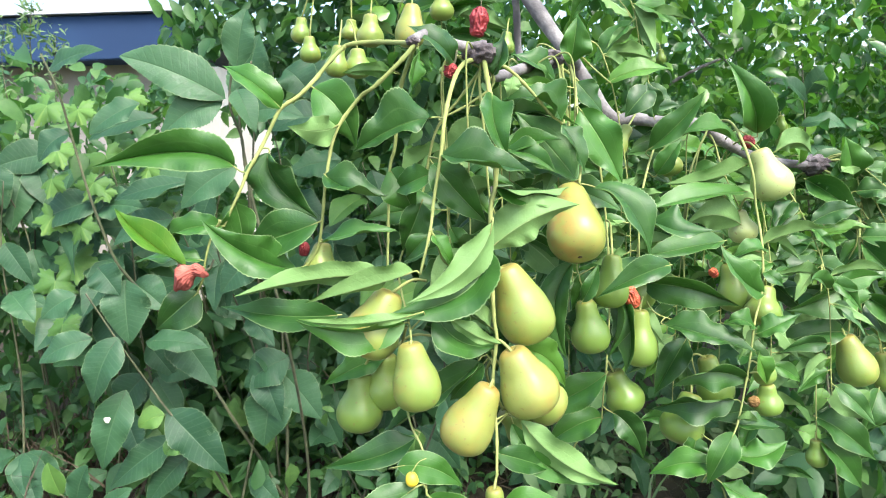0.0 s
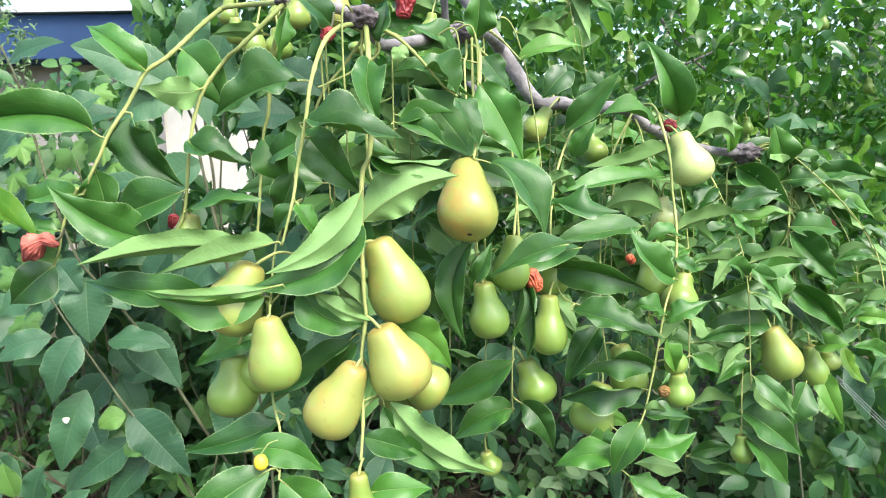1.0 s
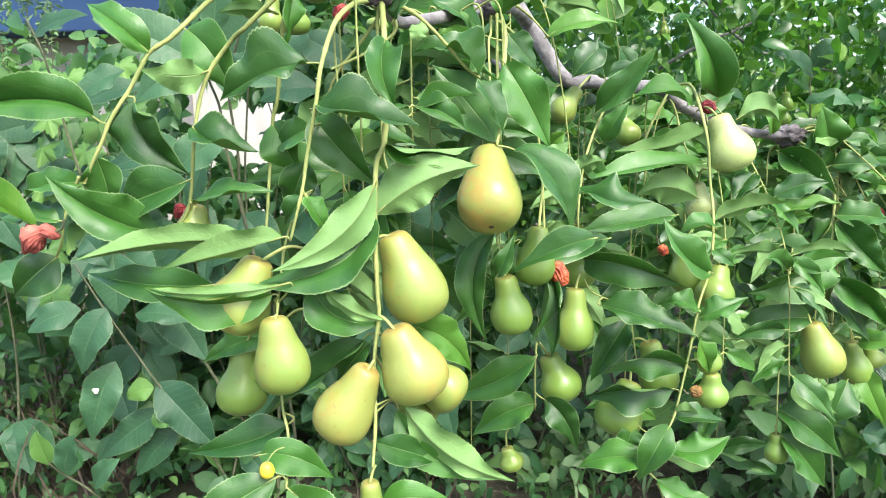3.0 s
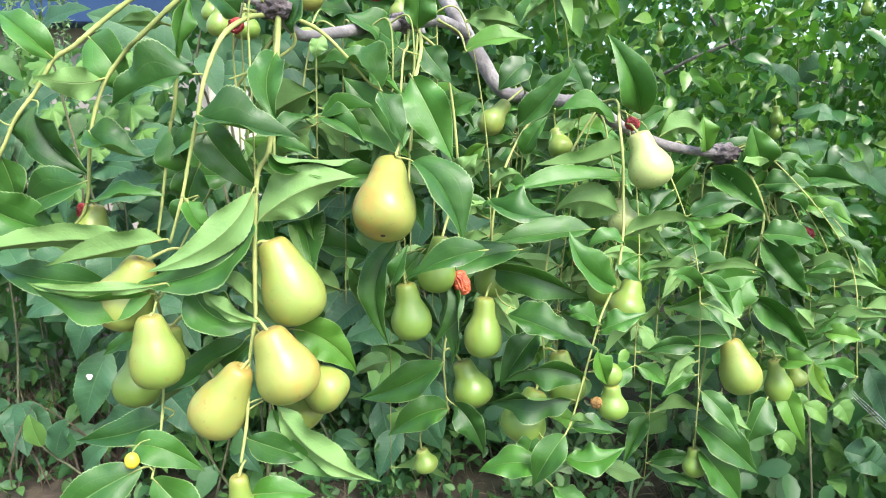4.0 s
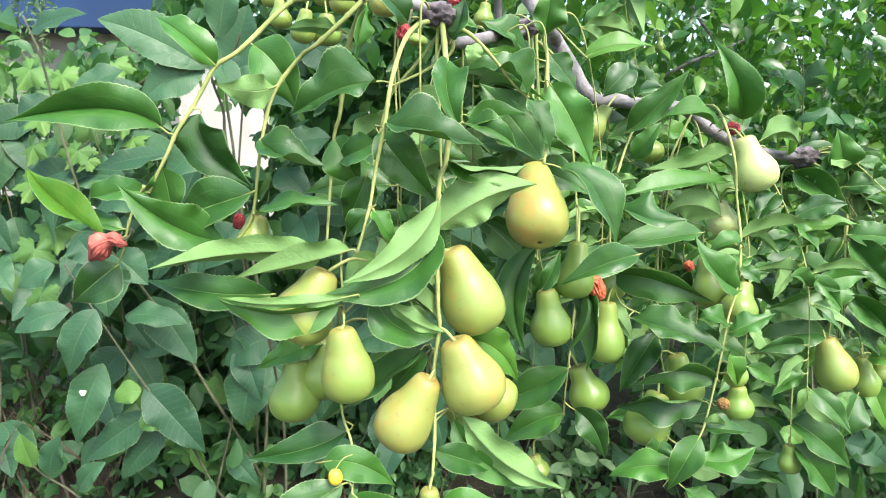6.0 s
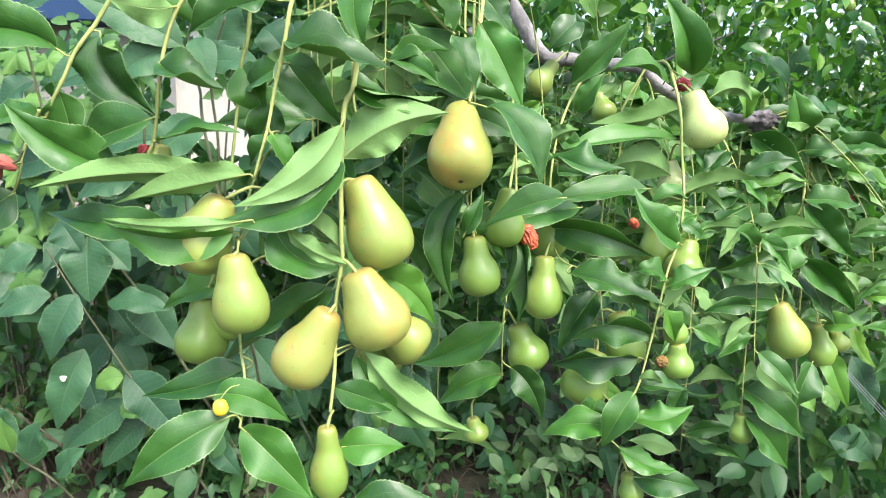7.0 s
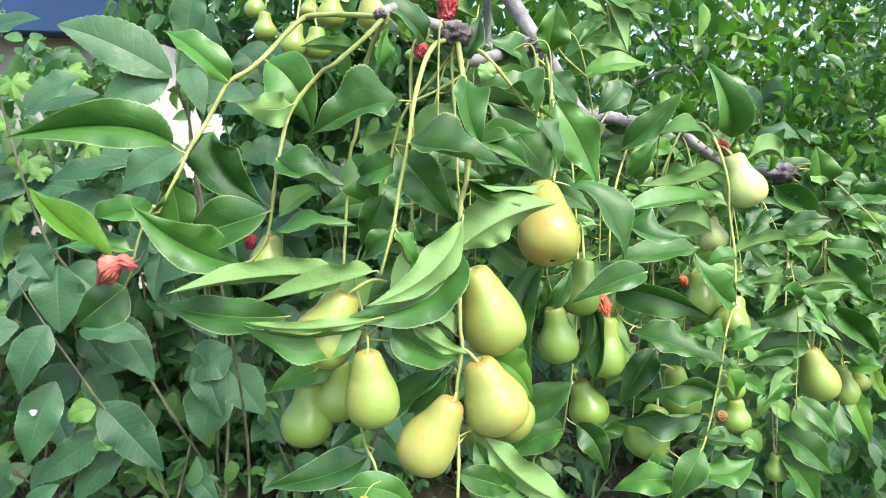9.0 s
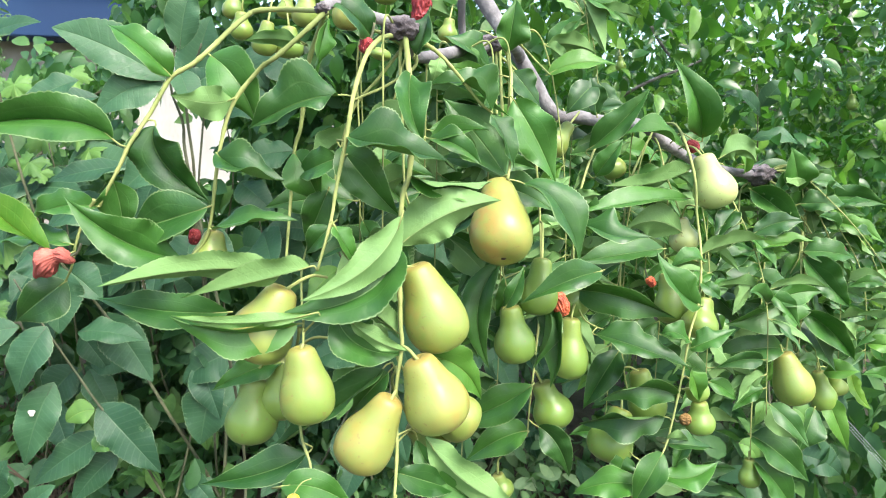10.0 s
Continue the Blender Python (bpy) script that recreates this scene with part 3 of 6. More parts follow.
t_back = twig([(0.219, 0.250, 1.475), (0.189, 0.220, 1.426), (0.174, 0.190, 1.368), (0.164, 0.150, 1.306), (0.166, 0.140, 1.270), (0.167, 0.130, 1.254)], 0.0014, 0.0007)
t_low = twig([(-0.078, -0.030, 1.351), (-0.084, -0.012, 1.321), (-0.078, -0.030, 1.289), (-0.070, -0.050, 1.280), (-0.068, -0.060, 1.268), (-0.067, -0.070, 1.259)], 0.0012, 0.0008)
twig([(-0.019, 0.045, 1.521), (-0.015, 0.050, 1.504), (-0.032, 0.045, 1.491), (-0.048, 0.040, 1.483), (-0.054, 0.035, 1.480)], 0.0016, 0.0008)
twig([(-0.023, 0.040, 1.521), (-0.025, 0.040, 1.506), (-0.023, 0.030, 1.471), (-0.021, 0.020, 1.429), (-0.017, 0.020, 1.414)], 0.0015, 0.0008)
twig([(0.049, 0.150, 1.532), (0.049, 0.140, 1.513), (0.047, 0.130, 1.503), (0.048, 0.100, 1.452), (0.050, 0.085, 1.433)], 0.0015, 0.0007)
twig([(0.071, 0.170, 1.537), (0.087, 0.200, 1.531), (0.094, 0.160, 1.513), (0.095, 0.158, 1.512)], 0.0014, 0.0007)
twig([(0.360, 0.298, 1.424), (0.373, 0.300, 1.406), (0.388, 0.285, 1.394), (0.389, 0.270, 1.351), (0.375, 0.260, 1.330)], 0.0014, 0.0007)
twig([(0.352, 0.300, 1.424), (0.341, 0.310, 1.413), (0.336, 0.300, 1.382), (0.330, 0.290, 1.353)], 0.0014, 0.0007)
twig([(0.215, 0.255, 1.474), (0.224, 0.250, 1.457), (0.229, 0.240, 1.431), (0.235, 0.220, 1.401), (0.236, 0.210, 1.392)], 0.0014, 0.0007)
twig([(-0.061, -0.026, 1.411), (-0.057, -0.024, 1.403), (-0.054, -0.022, 1.392), (-0.048, -0.020, 1.386)], 0.0012, 0.0007)
t_hidden = twig([(-0.021, 0.050, 1.518), (-0.038, 0.050, 1.496), (-0.057, 0.050, 1.471), (-0.069, 0.050, 1.422), (-0.085, 0.030, 1.379), (-0.076, -0.030, 1.354), (-0.074, -0.044, 1.344)], 0.0014, 0.0008)
twig([(0.365, 0.300, 1.421), (0.381, 0.293, 1.409), (0.388, 0.285, 1.392), (0.392, 0.272, 1.369), (0.400, 0.262, 1.345), (0.401, 0.258, 1.331)], 0.0017, 0.0009)
t_strand_b = twig([(0.389, 0.288, 1.398), (0.397, 0.284, 1.384), (0.411, 0.276, 1.359), (0.419, 0.270, 1.339)], 0.0012, 0.0008)
t_strand_c = twig([(0.358, 0.300, 1.416), (0.371, 0.305, 1.405), (0.381, 0.300, 1.385), (0.383, 0.290, 1.363), (0.383, 0.275, 1.331), (0.376, 0.250, 1.273)], 0.0015, 0.0008)
t_strand_d = twig([(0.358, 0.305, 1.416), (0.378, 0.320, 1.377), (0.375, 0.310, 1.348), (0.369, 0.300, 1.311)], 0.0012, 0.0007)
# leaves
leaf(t_left, (-0.159, 0.018, 1.490), (-0.175, 0.014, 1.506), (-0.199, 0.028, 1.520), 0.0235, (0.3, 0.55, 0.9), 34)
leaf(t_left, (-0.137, 0.022, 1.503), (-0.119, 0.014, 1.487), (-0.110, 0.020, 1.462), 0.033, (-0.3, 0.4, 0.9), 20)
leaf(t_left, (-0.188, 0.002, 1.453), (-0.220, -0.004, 1.464), (-0.280, 0.000, 1.455), 0.037, (0, 0.3, 1), 44)
leaf(t_left, (-0.167, 0.010, 1.461), (-0.163, 0.010, 1.440), (-0.138, 0.016, 1.416), 0.037, (-0.35, 0.25, 1), 36)
leaf(t_second, (-0.120, 0.002, 1.477), (-0.130, -0.012, 1.474), (-0.146, -0.024, 1.477), 0.0200, (-0.35, 0.25, -0.9), -3)
leaf(t_left, (-0.190, 0.004, 1.429), (-0.189, 0.010, 1.414), (-0.190, 0.015, 1.396), 0.025, (0.3, 0.2, 1), 20)
leaf(t_second, (-0.150, -0.004, 1.385), (-0.175, -0.023, 1.399), (-0.201, -0.030, 1.422), 0.0333, (0.1, 0.6, 0.85), 36)
leaf(t_second, (-0.135, 0.000, 1.415), (-0.162, 0.004, 1.406), (-0.193, 0.020, 1.396), 0.0377, (0, 0.5, 0.9), 20)
leaf(t_tip, (-0.218, -0.016, 1.391), (-0.240, -0.020, 1.410), (-0.264, -0.008, 1.429), 0.029, (0.3, 0.7, 0.6), 40, 2)
leaf(t_left, (-0.198, 0.002, 1.414), (-0.222, 0.004, 1.412), (-0.242, 0.010, 1.402), 0.0217, (0, 0.6, 0.8), 25)
leaf(t_tip, (-0.218, 0.000, 1.370), (-0.230, -0.006, 1.360), (-0.249, 0.000, 1.345), 0.0283, (0.1, 0.1, 1), 10)
leaf(t_tip, (-0.214, 0.000, 1.392), (-0.235, 0.000, 1.394), (-0.264, 0.012, 1.390), 0.0219, (0, 0.9, 0.4), 30)
leaf(t_second, (-0.129, 0.000, 1.446), (-0.110, -0.011, 1.437), (-0.088, -0.010, 1.432), 0.0311, (0, 0.8, 0.5), 40)
leaf(t_second, (-0.133, 0.000, 1.402), (-0.106, -0.006, 1.408), (-0.083, 0.000, 1.408), 0.0202, (0, 0.9, 0.35), 25)
leaf(t_fourth, (-0.059, -0.008, 1.480), (-0.081, -0.016, 1.475), (-0.108, -0.012, 1.460), 0.0380, (0, 0.6, 0.85), 34)
leaf(t_second, (-0.082, 0.010, 1.510), (-0.098, 0.009, 1.511), (-0.117, 0.020, 1.512), 0.0132, (0, 0.4, -0.35), 20)
leaf(t_second, (-0.066, 0.007, 1.525), (-0.070, 0.002, 1.507), (-0.075, 0.008, 1.489), 0.0166, (0.9, 0.1, 0.35), 30)
leaf(t_main, (-0.043, 0.030, 1.518), (-0.055, 0.019, 1.529), (-0.073, 0.020, 1.541), 0.0266, (0.3, 0.5, 0.8), 30)
leaf(t_short, (-0.015, 0.045, 1.510), (-0.010, 0.041, 1.525), (-0.006, 0.050, 1.542), 0.0203, (-0.6, 0.2, 0.7), 35)
leaf(t_bearing, (0.043, 0.130, 1.512), (0.024, 0.114, 1.523), (0.006, 0.110, 1.532), 0.0310, (0.1, 0.6, 0.9), 20)
leaf(t_bearing, (0.057, 0.140, 1.526), (0.059, 0.129, 1.545), (0.061, 0.130, 1.565), 0.0269, (0.1, 0.2, 1), 20)
leaf(t_main, (-0.018, 0.018, 1.495), (-0.018, -0.001, 1.474), (-0.010, -0.008, 1.454), 0.0268, (0.2, 0.2, 1), 30)
leaf(t_bearing, (0.050, 0.078, 1.433), (0.031, 0.090, 1.461), (0.006, 0.100, 1.487), 0.0470, (0.2, 0.4, 1), 14)
leaf(t_bearing, (0.057, 0.100, 1.487), (0.073, 0.089, 1.460), (0.089, 0.090, 1.427), 0.0376, (-0.1, 0.3, 1), 20)
leaf(t_fourth, (-0.053, -0.018, 1.457), (-0.027, -0.020, 1.450), (0.004, -0.010, 1.445), 0.0410, (0, 0.8, 0.7), 40)
leaf(t_fourth, (-0.058, 0.000, 1.451), (-0.043, -0.004, 1.432), (-0.023, 0.005, 1.410), 0.0284, (-0.2, 0.4, 0.9), 20)
leaf(t_fourth, (-0.060, 0.000, 1.445), (-0.072, 0.004, 1.440), (-0.087, 0.020, 1.433), 0.0257, (0.2, 0.5, 0.9), 20)
leaf(t_short, (0.038, 0.078, 1.477), (0.022, 0.073, 1.494), (-0.008, 0.080, 1.493), 0.0325, (0, 0.8, 0.6), 30)
leaf(t_short, (0.038, 0.075, 1.475), (0.047, 0.067, 1.459), (0.055, 0.070, 1.437), 0.0232, (0.6, 0.2, 0.7), 25)
leaf(t_short, (0.001, 0.062, 1.511), (-0.001, 0.055, 1.503), (-0.004, 0.060, 1.494), 0.0127, (0, 0.08, -1), 10)
leaf(t_bearing, (0.062, 0.140, 1.512), (0.073, 0.134, 1.499), (0.085, 0.140, 1.485), 0.0256, (0.2, 0.3, 0.9), 15)
leaf(t_main, (-0.018, 0.000, 1.435), (0.004, 0.004, 1.432), (0.034, 0.020, 1.432), 0.0332, (0, -0.3, 0.9), 45)
leaf(t_main, (-0.023, -0.008, 1.395), (0.004, -0.010, 1.414), (0.037, 0.000, 1.422), 0.0338, (0.1, 0.16, -1), 22)
leaf(t_main, (-0.022, -0.020, 1.414), (-0.039, -0.038, 1.387), (-0.076, -0.045, 1.370), 0.0230, (-0.3, 0.16, -0.9), 18)
leaf(t_main, (-0.025, -0.014, 1.395), (-0.044, -0.031, 1.371), (-0.093, -0.036, 1.360), 0.0384, (-0.2, 0.7, 0.7), 25)
leaf(t_fourth, (-0.059, -0.024, 1.408), (-0.052, -0.028, 1.398), (-0.047, -0.020, 1.384), 0.0160, (0.7, 0.2, 0.6), 25)
leaf(t_fourth, (-0.063, -0.010, 1.406), (-0.070, -0.011, 1.399), (-0.079, 0.000, 1.388), 0.0167, (-0.3, 0.3, 0.8), 25)
leaf(t_third, (-0.088, 0.020, 1.447), (-0.078, 0.014, 1.432), (-0.071, 0.020, 1.413), 0.0275, (-0.3, 0.3, 0.9), 20)
leaf(t_fourth, (-0.067, 0.012, 1.425), (-0.073, 0.011, 1.410), (-0.082, 0.022, 1.391), 0.0241, (0.3, 0.3, 0.9), 20)
leaf(t_fourth, (-0.072, -0.030, 1.386), (-0.098, -0.041, 1.381), (-0.140, -0.040, 1.370), 0.0228, (0, 0.36, -0.45), 28)
leaf(t_fourth, (-0.090, -0.035, 1.385), (-0.130, -0.048, 1.385), (-0.178, -0.050, 1.378), 0.0222, (0, 0.32, -0.5), 25)
leaf(t_hidden, (-0.125, 0.000, 1.352), (-0.164, -0.001, 1.352), (-0.207, 0.010, 1.358), 0.0288, (0, 0.6, 0.8), 25)
leaf(t_hidden, (-0.078, -0.036, 1.355), (-0.110, -0.048, 1.352), (-0.143, -0.048, 1.362), 0.0269, (0, -0.3, 0.9), 28)
leaf(t_hidden, (-0.070, -0.042, 1.362), (-0.108, -0.053, 1.361), (-0.141, -0.052, 1.364), 0.0091, (0, 0.2, -0.8), 15, 2)
leaf(t_main, (-0.059, -0.024, 1.357), (-0.044, -0.028, 1.340), (-0.020, -0.020, 1.334), 0.0300, (0.1, 0.6, 0.8), 25)
leaf(t_main, (-0.051, -0.030, 1.357), (-0.034, -0.034, 1.346), (-0.016, -0.026, 1.337), 0.0118, (0.2, 0.2, -0.8), 15)
leaf(t_main, (-0.024, -0.018, 1.346), (-0.037, -0.019, 1.357), (-0.050, -0.008, 1.362), 0.0183, (0, 0.28, -0.6), 25)
leaf(t_main, (-0.027, -0.012, 1.350), (-0.033, -0.012, 1.360), (-0.041, 0.000, 1.366), 0.0151, (0.2, 0.4, 0.8), 25)
leaf(t_hidden, (-0.095, 0.020, 1.316), (-0.116, 0.012, 1.312), (-0.141, 0.015, 1.297), 0.0236, (0, 0.7, 0.8), 20)
leaf(t_main, (-0.032, -0.015, 1.322), (-0.060, -0.016, 1.296), (-0.107, -0.005, 1.263), 0.0293, (-0.3, 0.7, 0.6), 35)
leaf(t_main, (-0.029, -0.012, 1.319), (-0.040, -0.012, 1.308), (-0.052, 0.000, 1.289), 0.0231, (-0.2, 0.4, 0.9), 20)
leaf(t_main, (-0.006, 0.000, 1.325), (0.016, 0.004, 1.316), (0.031, 0.020, 1.289), 0.0275, (0.2, 0.4, 0.9), 20, 1)
leaf(t_middle, (0.083, 0.112, 1.265), (0.051, 0.115, 1.244), (0.011, 0.130, 1.223), 0.0318, (-0.1, 0.5, 0.8), 25)
leaf(t_middle, (0.087, 0.143, 1.212), (0.061, 0.139, 1.206), (0.033, 0.147, 1.181), 0.0317, (0, 0.6, 0.8), 22)
leaf(t_inner, (0.049, 0.085, 1.368), (0.032, 0.077, 1.334), (0.044, 0.080, 1.288), 0.0262, (-0.4, 0.2, 0.8), 30)
leaf(t_inner, (0.066, 0.090, 1.359), (0.056, 0.081, 1.346), (0.048, 0.085, 1.328), 0.0237, (0.2, 0.3, 0.9), 20)
leaf(t_middle, (0.085, 0.100, 1.346), (0.083, 0.086, 1.319), (0.077, 0.085, 1.287), 0.0258, (0.8, 0.1, 0.45), 30)
leaf(t_middle, (0.088, 0.100, 1.341), (0.096, 0.086, 1.310), (0.091, 0.085, 1.272), 0.0276, (-0.6, 0.1, 0.6), 30)
leaf(t_berry, (0.143, 0.140, 1.354), (0.095, 0.114, 1.346), (0.062, 0.100, 1.332), 0.0321, (0, 0.6, 0.7), 25)
leaf(t_bearing, (0.062, 0.067, 1.428), (0.086, 0.052, 1.409), (0.099, 0.050, 1.370), 0.0424, (0.4, 0.6, 0.6), 40)
leaf(t_berry, (0.088, 0.130, 1.409), (0.097, 0.119, 1.422), (0.107, 0.120, 1.432), 0.0209, (0.2, 0.2, -0.8), 25)
leaf(t_bearing, (0.094, 0.160, 1.512), (0.119, 0.154, 1.522), (0.151, 0.160, 1.521), 0.0255, (0, 0.7, 0.7), 18, 1)
leaf(t_back, (0.149, 0.220, 1.511), (0.134, 0.209, 1.498), (0.122, 0.210, 1.483), 0.0282, (0, 0.4, 0.9), 15)
leaf(t_back, (0.153, 0.220, 1.483), (0.148, 0.214, 1.500), (0.145, 0.220, 1.517), 0.0250, (0.2, 0.2, 0.9), 15)
leaf(t_berry, (0.139, 0.190, 1.452), (0.163, 0.174, 1.477), (0.183, 0.170, 1.504), 0.0266, (-0.3, 0.4, 0.8), 25)
leaf(t_berry, (0.144, 0.180, 1.430), (0.152, 0.169, 1.447), (0.163, 0.170, 1.462), 0.0217, (-0.3, 0.4, 0.8), 20)
leaf(t_right, (0.224, 0.200, 1.458), (0.194, 0.194, 1.467), (0.170, 0.200, 1.463), 0.0298, (0, 0.7, 0.6), 30)
leaf(t_right, (0.248, 0.210, 1.465), (0.236, 0.199, 1.496), (0.212, 0.200, 1.533), 0.0380, (-0.3, 0.2, 0.9), 32)
leaf(t_outer_c, (0.333, 0.290, 1.431), (0.326, 0.279, 1.450), (0.324, 0.280, 1.468), 0.0288, (0.3, 0.1, 1), 20, 1)
leaf(t_outer, (0.387, 0.280, 1.413), (0.372, 0.264, 1.437), (0.363, 0.260, 1.459), 0.0324, (-0.2, 0.2, 1), 18)
leaf(t_outer, (0.384, 0.270, 1.401), (0.402, 0.259, 1.404), (0.427, 0.260, 1.402), 0.0276, (0, 0.5, 0.9), 15)
leaf(t_outer, (0.340, 0.288, 1.414), (0.361, 0.268, 1.396), (0.386, 0.260, 1.373), 0.0391, (0.2, -0.3, 0.9), 28)
leaf(t_outer_b, (0.413, 0.300, 1.394), (0.415, 0.294, 1.376), (0.425, 0.300, 1.356), 0.0285, (0, 0.12, -0.9), 15)
leaf(t_right, (0.236, 0.200, 1.410), (0.174, 0.179, 1.403), (0.121, 0.170, 1.393), 0.0304, (0, 0.8, 0.5), 25)
leaf(t_right, (0.238, 0.200, 1.438), (0.200, 0.189, 1.422), (0.155, 0.190, 1.421), 0.0294, (0, 0.36, -0.3), 25)
leaf(t_berry, (0.116, 0.130, 1.396), (0.135, 0.109, 1.387), (0.167, 0.100, 1.388), 0.0419, (0, 0.9, 0.5), 40)
leaf(t_right, (0.232, 0.200, 1.379), (0.200, 0.189, 1.391), (0.175, 0.190, 1.380), 0.0359, (0, 0.16, -0.9), 15)
leaf(t_back, (0.205, 0.170, 1.368), (0.160, 0.154, 1.366), (0.121, 0.150, 1.358), 0.0295, (0, 0.7, 0.6), 25)
leaf(t_right, (0.229, 0.150, 1.367), (0.257, 0.149, 1.375), (0.294, 0.160, 1.379), 0.0264, (0, 0.36, -0.35), 20)
leaf(t_right, (0.219, 0.120, 1.329), (0.190, 0.114, 1.348), (0.179, 0.120, 1.375), 0.0347, (0.4, 0.3, 0.8), 40)
leaf(t_right, (0.224, 0.132, 1.363), (0.209, 0.125, 1.369), (0.195, 0.130, 1.358), 0.0210, (0, 0.9, 0.5), 25)
leaf(t_right, (0.223, 0.130, 1.346), (0.228, 0.121, 1.342), (0.238, 0.125, 1.334), 0.0149, (0, 0.6, 0.7), 20)
leaf(t_berry, (0.121, 0.142, 1.336), (0.153, 0.125, 1.337), (0.201, 0.120, 1.318), 0.0382, (0, -0.3, 0.9), 28)
leaf(t_berry, (0.134, 0.120, 1.305), (0.164, 0.100, 1.300), (0.202, 0.092, 1.287), 0.0319, (0.1, 0.8, 0.6), 28)
leaf(t_right, (0.204, 0.100, 1.305), (0.189, 0.094, 1.315), (0.180, 0.100, 1.311), 0.0183, (0, 0.7, 0.6), 20)
leaf(t_right, (0.204, 0.100, 1.300), (0.216, 0.094, 1.308), (0.240, 0.100, 1.316), 0.0225, (0, 0.8, 0.5), 20)
leaf(t_right, (0.194, 0.090, 1.264), (0.159, 0.084, 1.272), (0.131, 0.090, 1.259), 0.0313, (0, -0.3, 0.9), 28)
leaf(t_right, (0.184, 0.090, 1.247), (0.150, 0.094, 1.247), (0.122, 0.110, 1.233), 0.0344, (0, -0.3, 0.9), 28)
leaf(t_right, (0.202, 0.095, 1.286), (0.204, 0.087, 1.276), (0.210, 0.090, 1.260), 0.0194, (0.3, -0.3, 0.9), 28, 1)
leaf(t_right, (0.183, 0.080, 1.234), (0.190, 0.077, 1.236), (0.202, 0.085, 1.230), 0.0145, (0, 0.36, -0.4), 15)
leaf(t_right, (0.185, 0.085, 1.228), (0.203, 0.082, 1.229), (0.226, 0.090, 1.221), 0.0213, (0, 0.9, 0.45), 20)
leaf(t_right, (0.178, 0.075, 1.225), (0.165, 0.067, 1.208), (0.155, 0.070, 1.183), 0.0254, (-0.2, 0.5, 0.9), 15)
leaf(t_right, (0.181, 0.080, 1.205), (0.201, 0.074, 1.205), (0.225, 0.080, 1.215), 0.0288, (0, 0.9, 0.45), 22)
leaf(t_spray, (0.163, 0.080, 1.195), (0.138, 0.079, 1.198), (0.114, 0.090, 1.183), 0.0268, (0, 0.7, 0.7), 20)
leaf(t_middle, (0.092, 0.125, 1.224), (0.107, 0.116, 1.211), (0.119, 0.120, 1.181), 0.0269, (-0.3, 0.2, 0.9), 20)
leaf(t_spray, (0.158, 0.100, 1.213), (0.153, 0.094, 1.201), (0.152, 0.100, 1.183), 0.0223, (0.2, 0.3, 0.9), 20)
leaf(t_back, (0.161, 0.140, 1.285), (0.144, 0.129, 1.265), (0.130, 0.130, 1.237), 0.0293, (-0.3, 0.3, 0.9), 25)
leaf(t_outer, (0.379, 0.245, 1.350), (0.394, 0.226, 1.326), (0.415, 0.220, 1.305), 0.0374, (0.1, -0.3, 0.9), 28)
leaf(t_outer, (0.360, 0.215, 1.326), (0.321, 0.202, 1.306), (0.281, 0.200, 1.292), 0.0481, (-0.1, -0.3, 0.9), 28)
leaf(t_outer, (0.358, 0.207, 1.304), (0.382, 0.198, 1.288), (0.413, 0.200, 1.256), 0.0399, (0.2, -0.3, 0.9), 35)
leaf(t_outer_b, (0.369, 0.215, 1.296), (0.378, 0.202, 1.273), (0.395, 0.200, 1.245), 0.0348, (0.1, 0.4, 0.9), 20)
leaf(t_outer, (0.358, 0.215, 1.323), (0.344, 0.202, 1.306), (0.337, 0.200, 1.285), 0.0306, (0.2, 0.3, 0.9), 20)
leaf(t_outer_c, (0.351, 0.280, 1.349), (0.313, 0.254, 1.338), (0.283, 0.240, 1.321), 0.0412, (0, 0.4, 0.9), 20)
leaf(t_outer, (0.346, 0.210, 1.266), (0.307, 0.209, 1.263), (0.275, 0.220, 1.247), 0.0348, (0, 0.7, 0.7), 20)
leaf(t_outer, (0.336, 0.195, 1.217), (0.339, 0.182, 1.199), (0.361, 0.180, 1.186), 0.0274, (0, 0.16, -0.8), 25)
leaf(t_outer_b, (0.384, 0.210, 1.205), (0.371, 0.199, 1.187), (0.366, 0.200, 1.162), 0.0342, (0.2, 0.3, 0.9), 20)
leaf(t_outer_c, (0.322, 0.210, 1.177), (0.344, 0.199, 1.163), (0.381, 0.200, 1.132), 0.0411, (0.1, 0.5, 0.8), 20)
leaf(t_outer_b, (0.400, 0.220, 1.216), (0.408, 0.209, 1.191), (0.424, 0.210, 1.159), 0.0230, (-0.2, 0.3, 0.9), 15, 1)
leaf(t_outer_c, (0.321, 0.200, 1.157), (0.341, 0.194, 1.135), (0.368, 0.200, 1.102), 0.0384, (0.1, 0.5, 0.8), 20)
leaf(t_outer_b, (0.396, 0.220, 1.239), (0.404, 0.204, 1.246), (0.419, 0.200, 1.246), 0.0230, (0.1, 0.5, 0.8), 20, 1)
leaf(t_outer, (0.380, 0.250, 1.355), (0.400, 0.239, 1.356), (0.427, 0.240, 1.351), 0.0331, (0.1, 0.6, 0.8), 20)
leaf(t_strand_b, (0.423, 0.255, 1.324), (0.450, 0.244, 1.325), (0.481, 0.245, 1.314), 0.0292, (0, 0.32, -0.6), 20)
leaf(t_outer_b, (0.419, 0.220, 1.288), (0.446, 0.209, 1.290), (0.483, 0.210, 1.289), 0.0254, (0, 0.36, -0.4), 22)
leaf(t_strand_b, (0.417, 0.268, 1.340), (0.415, 0.258, 1.356), (0.419, 0.260, 1.370), 0.0207, (0.5, 0.08, -0.8), 30)
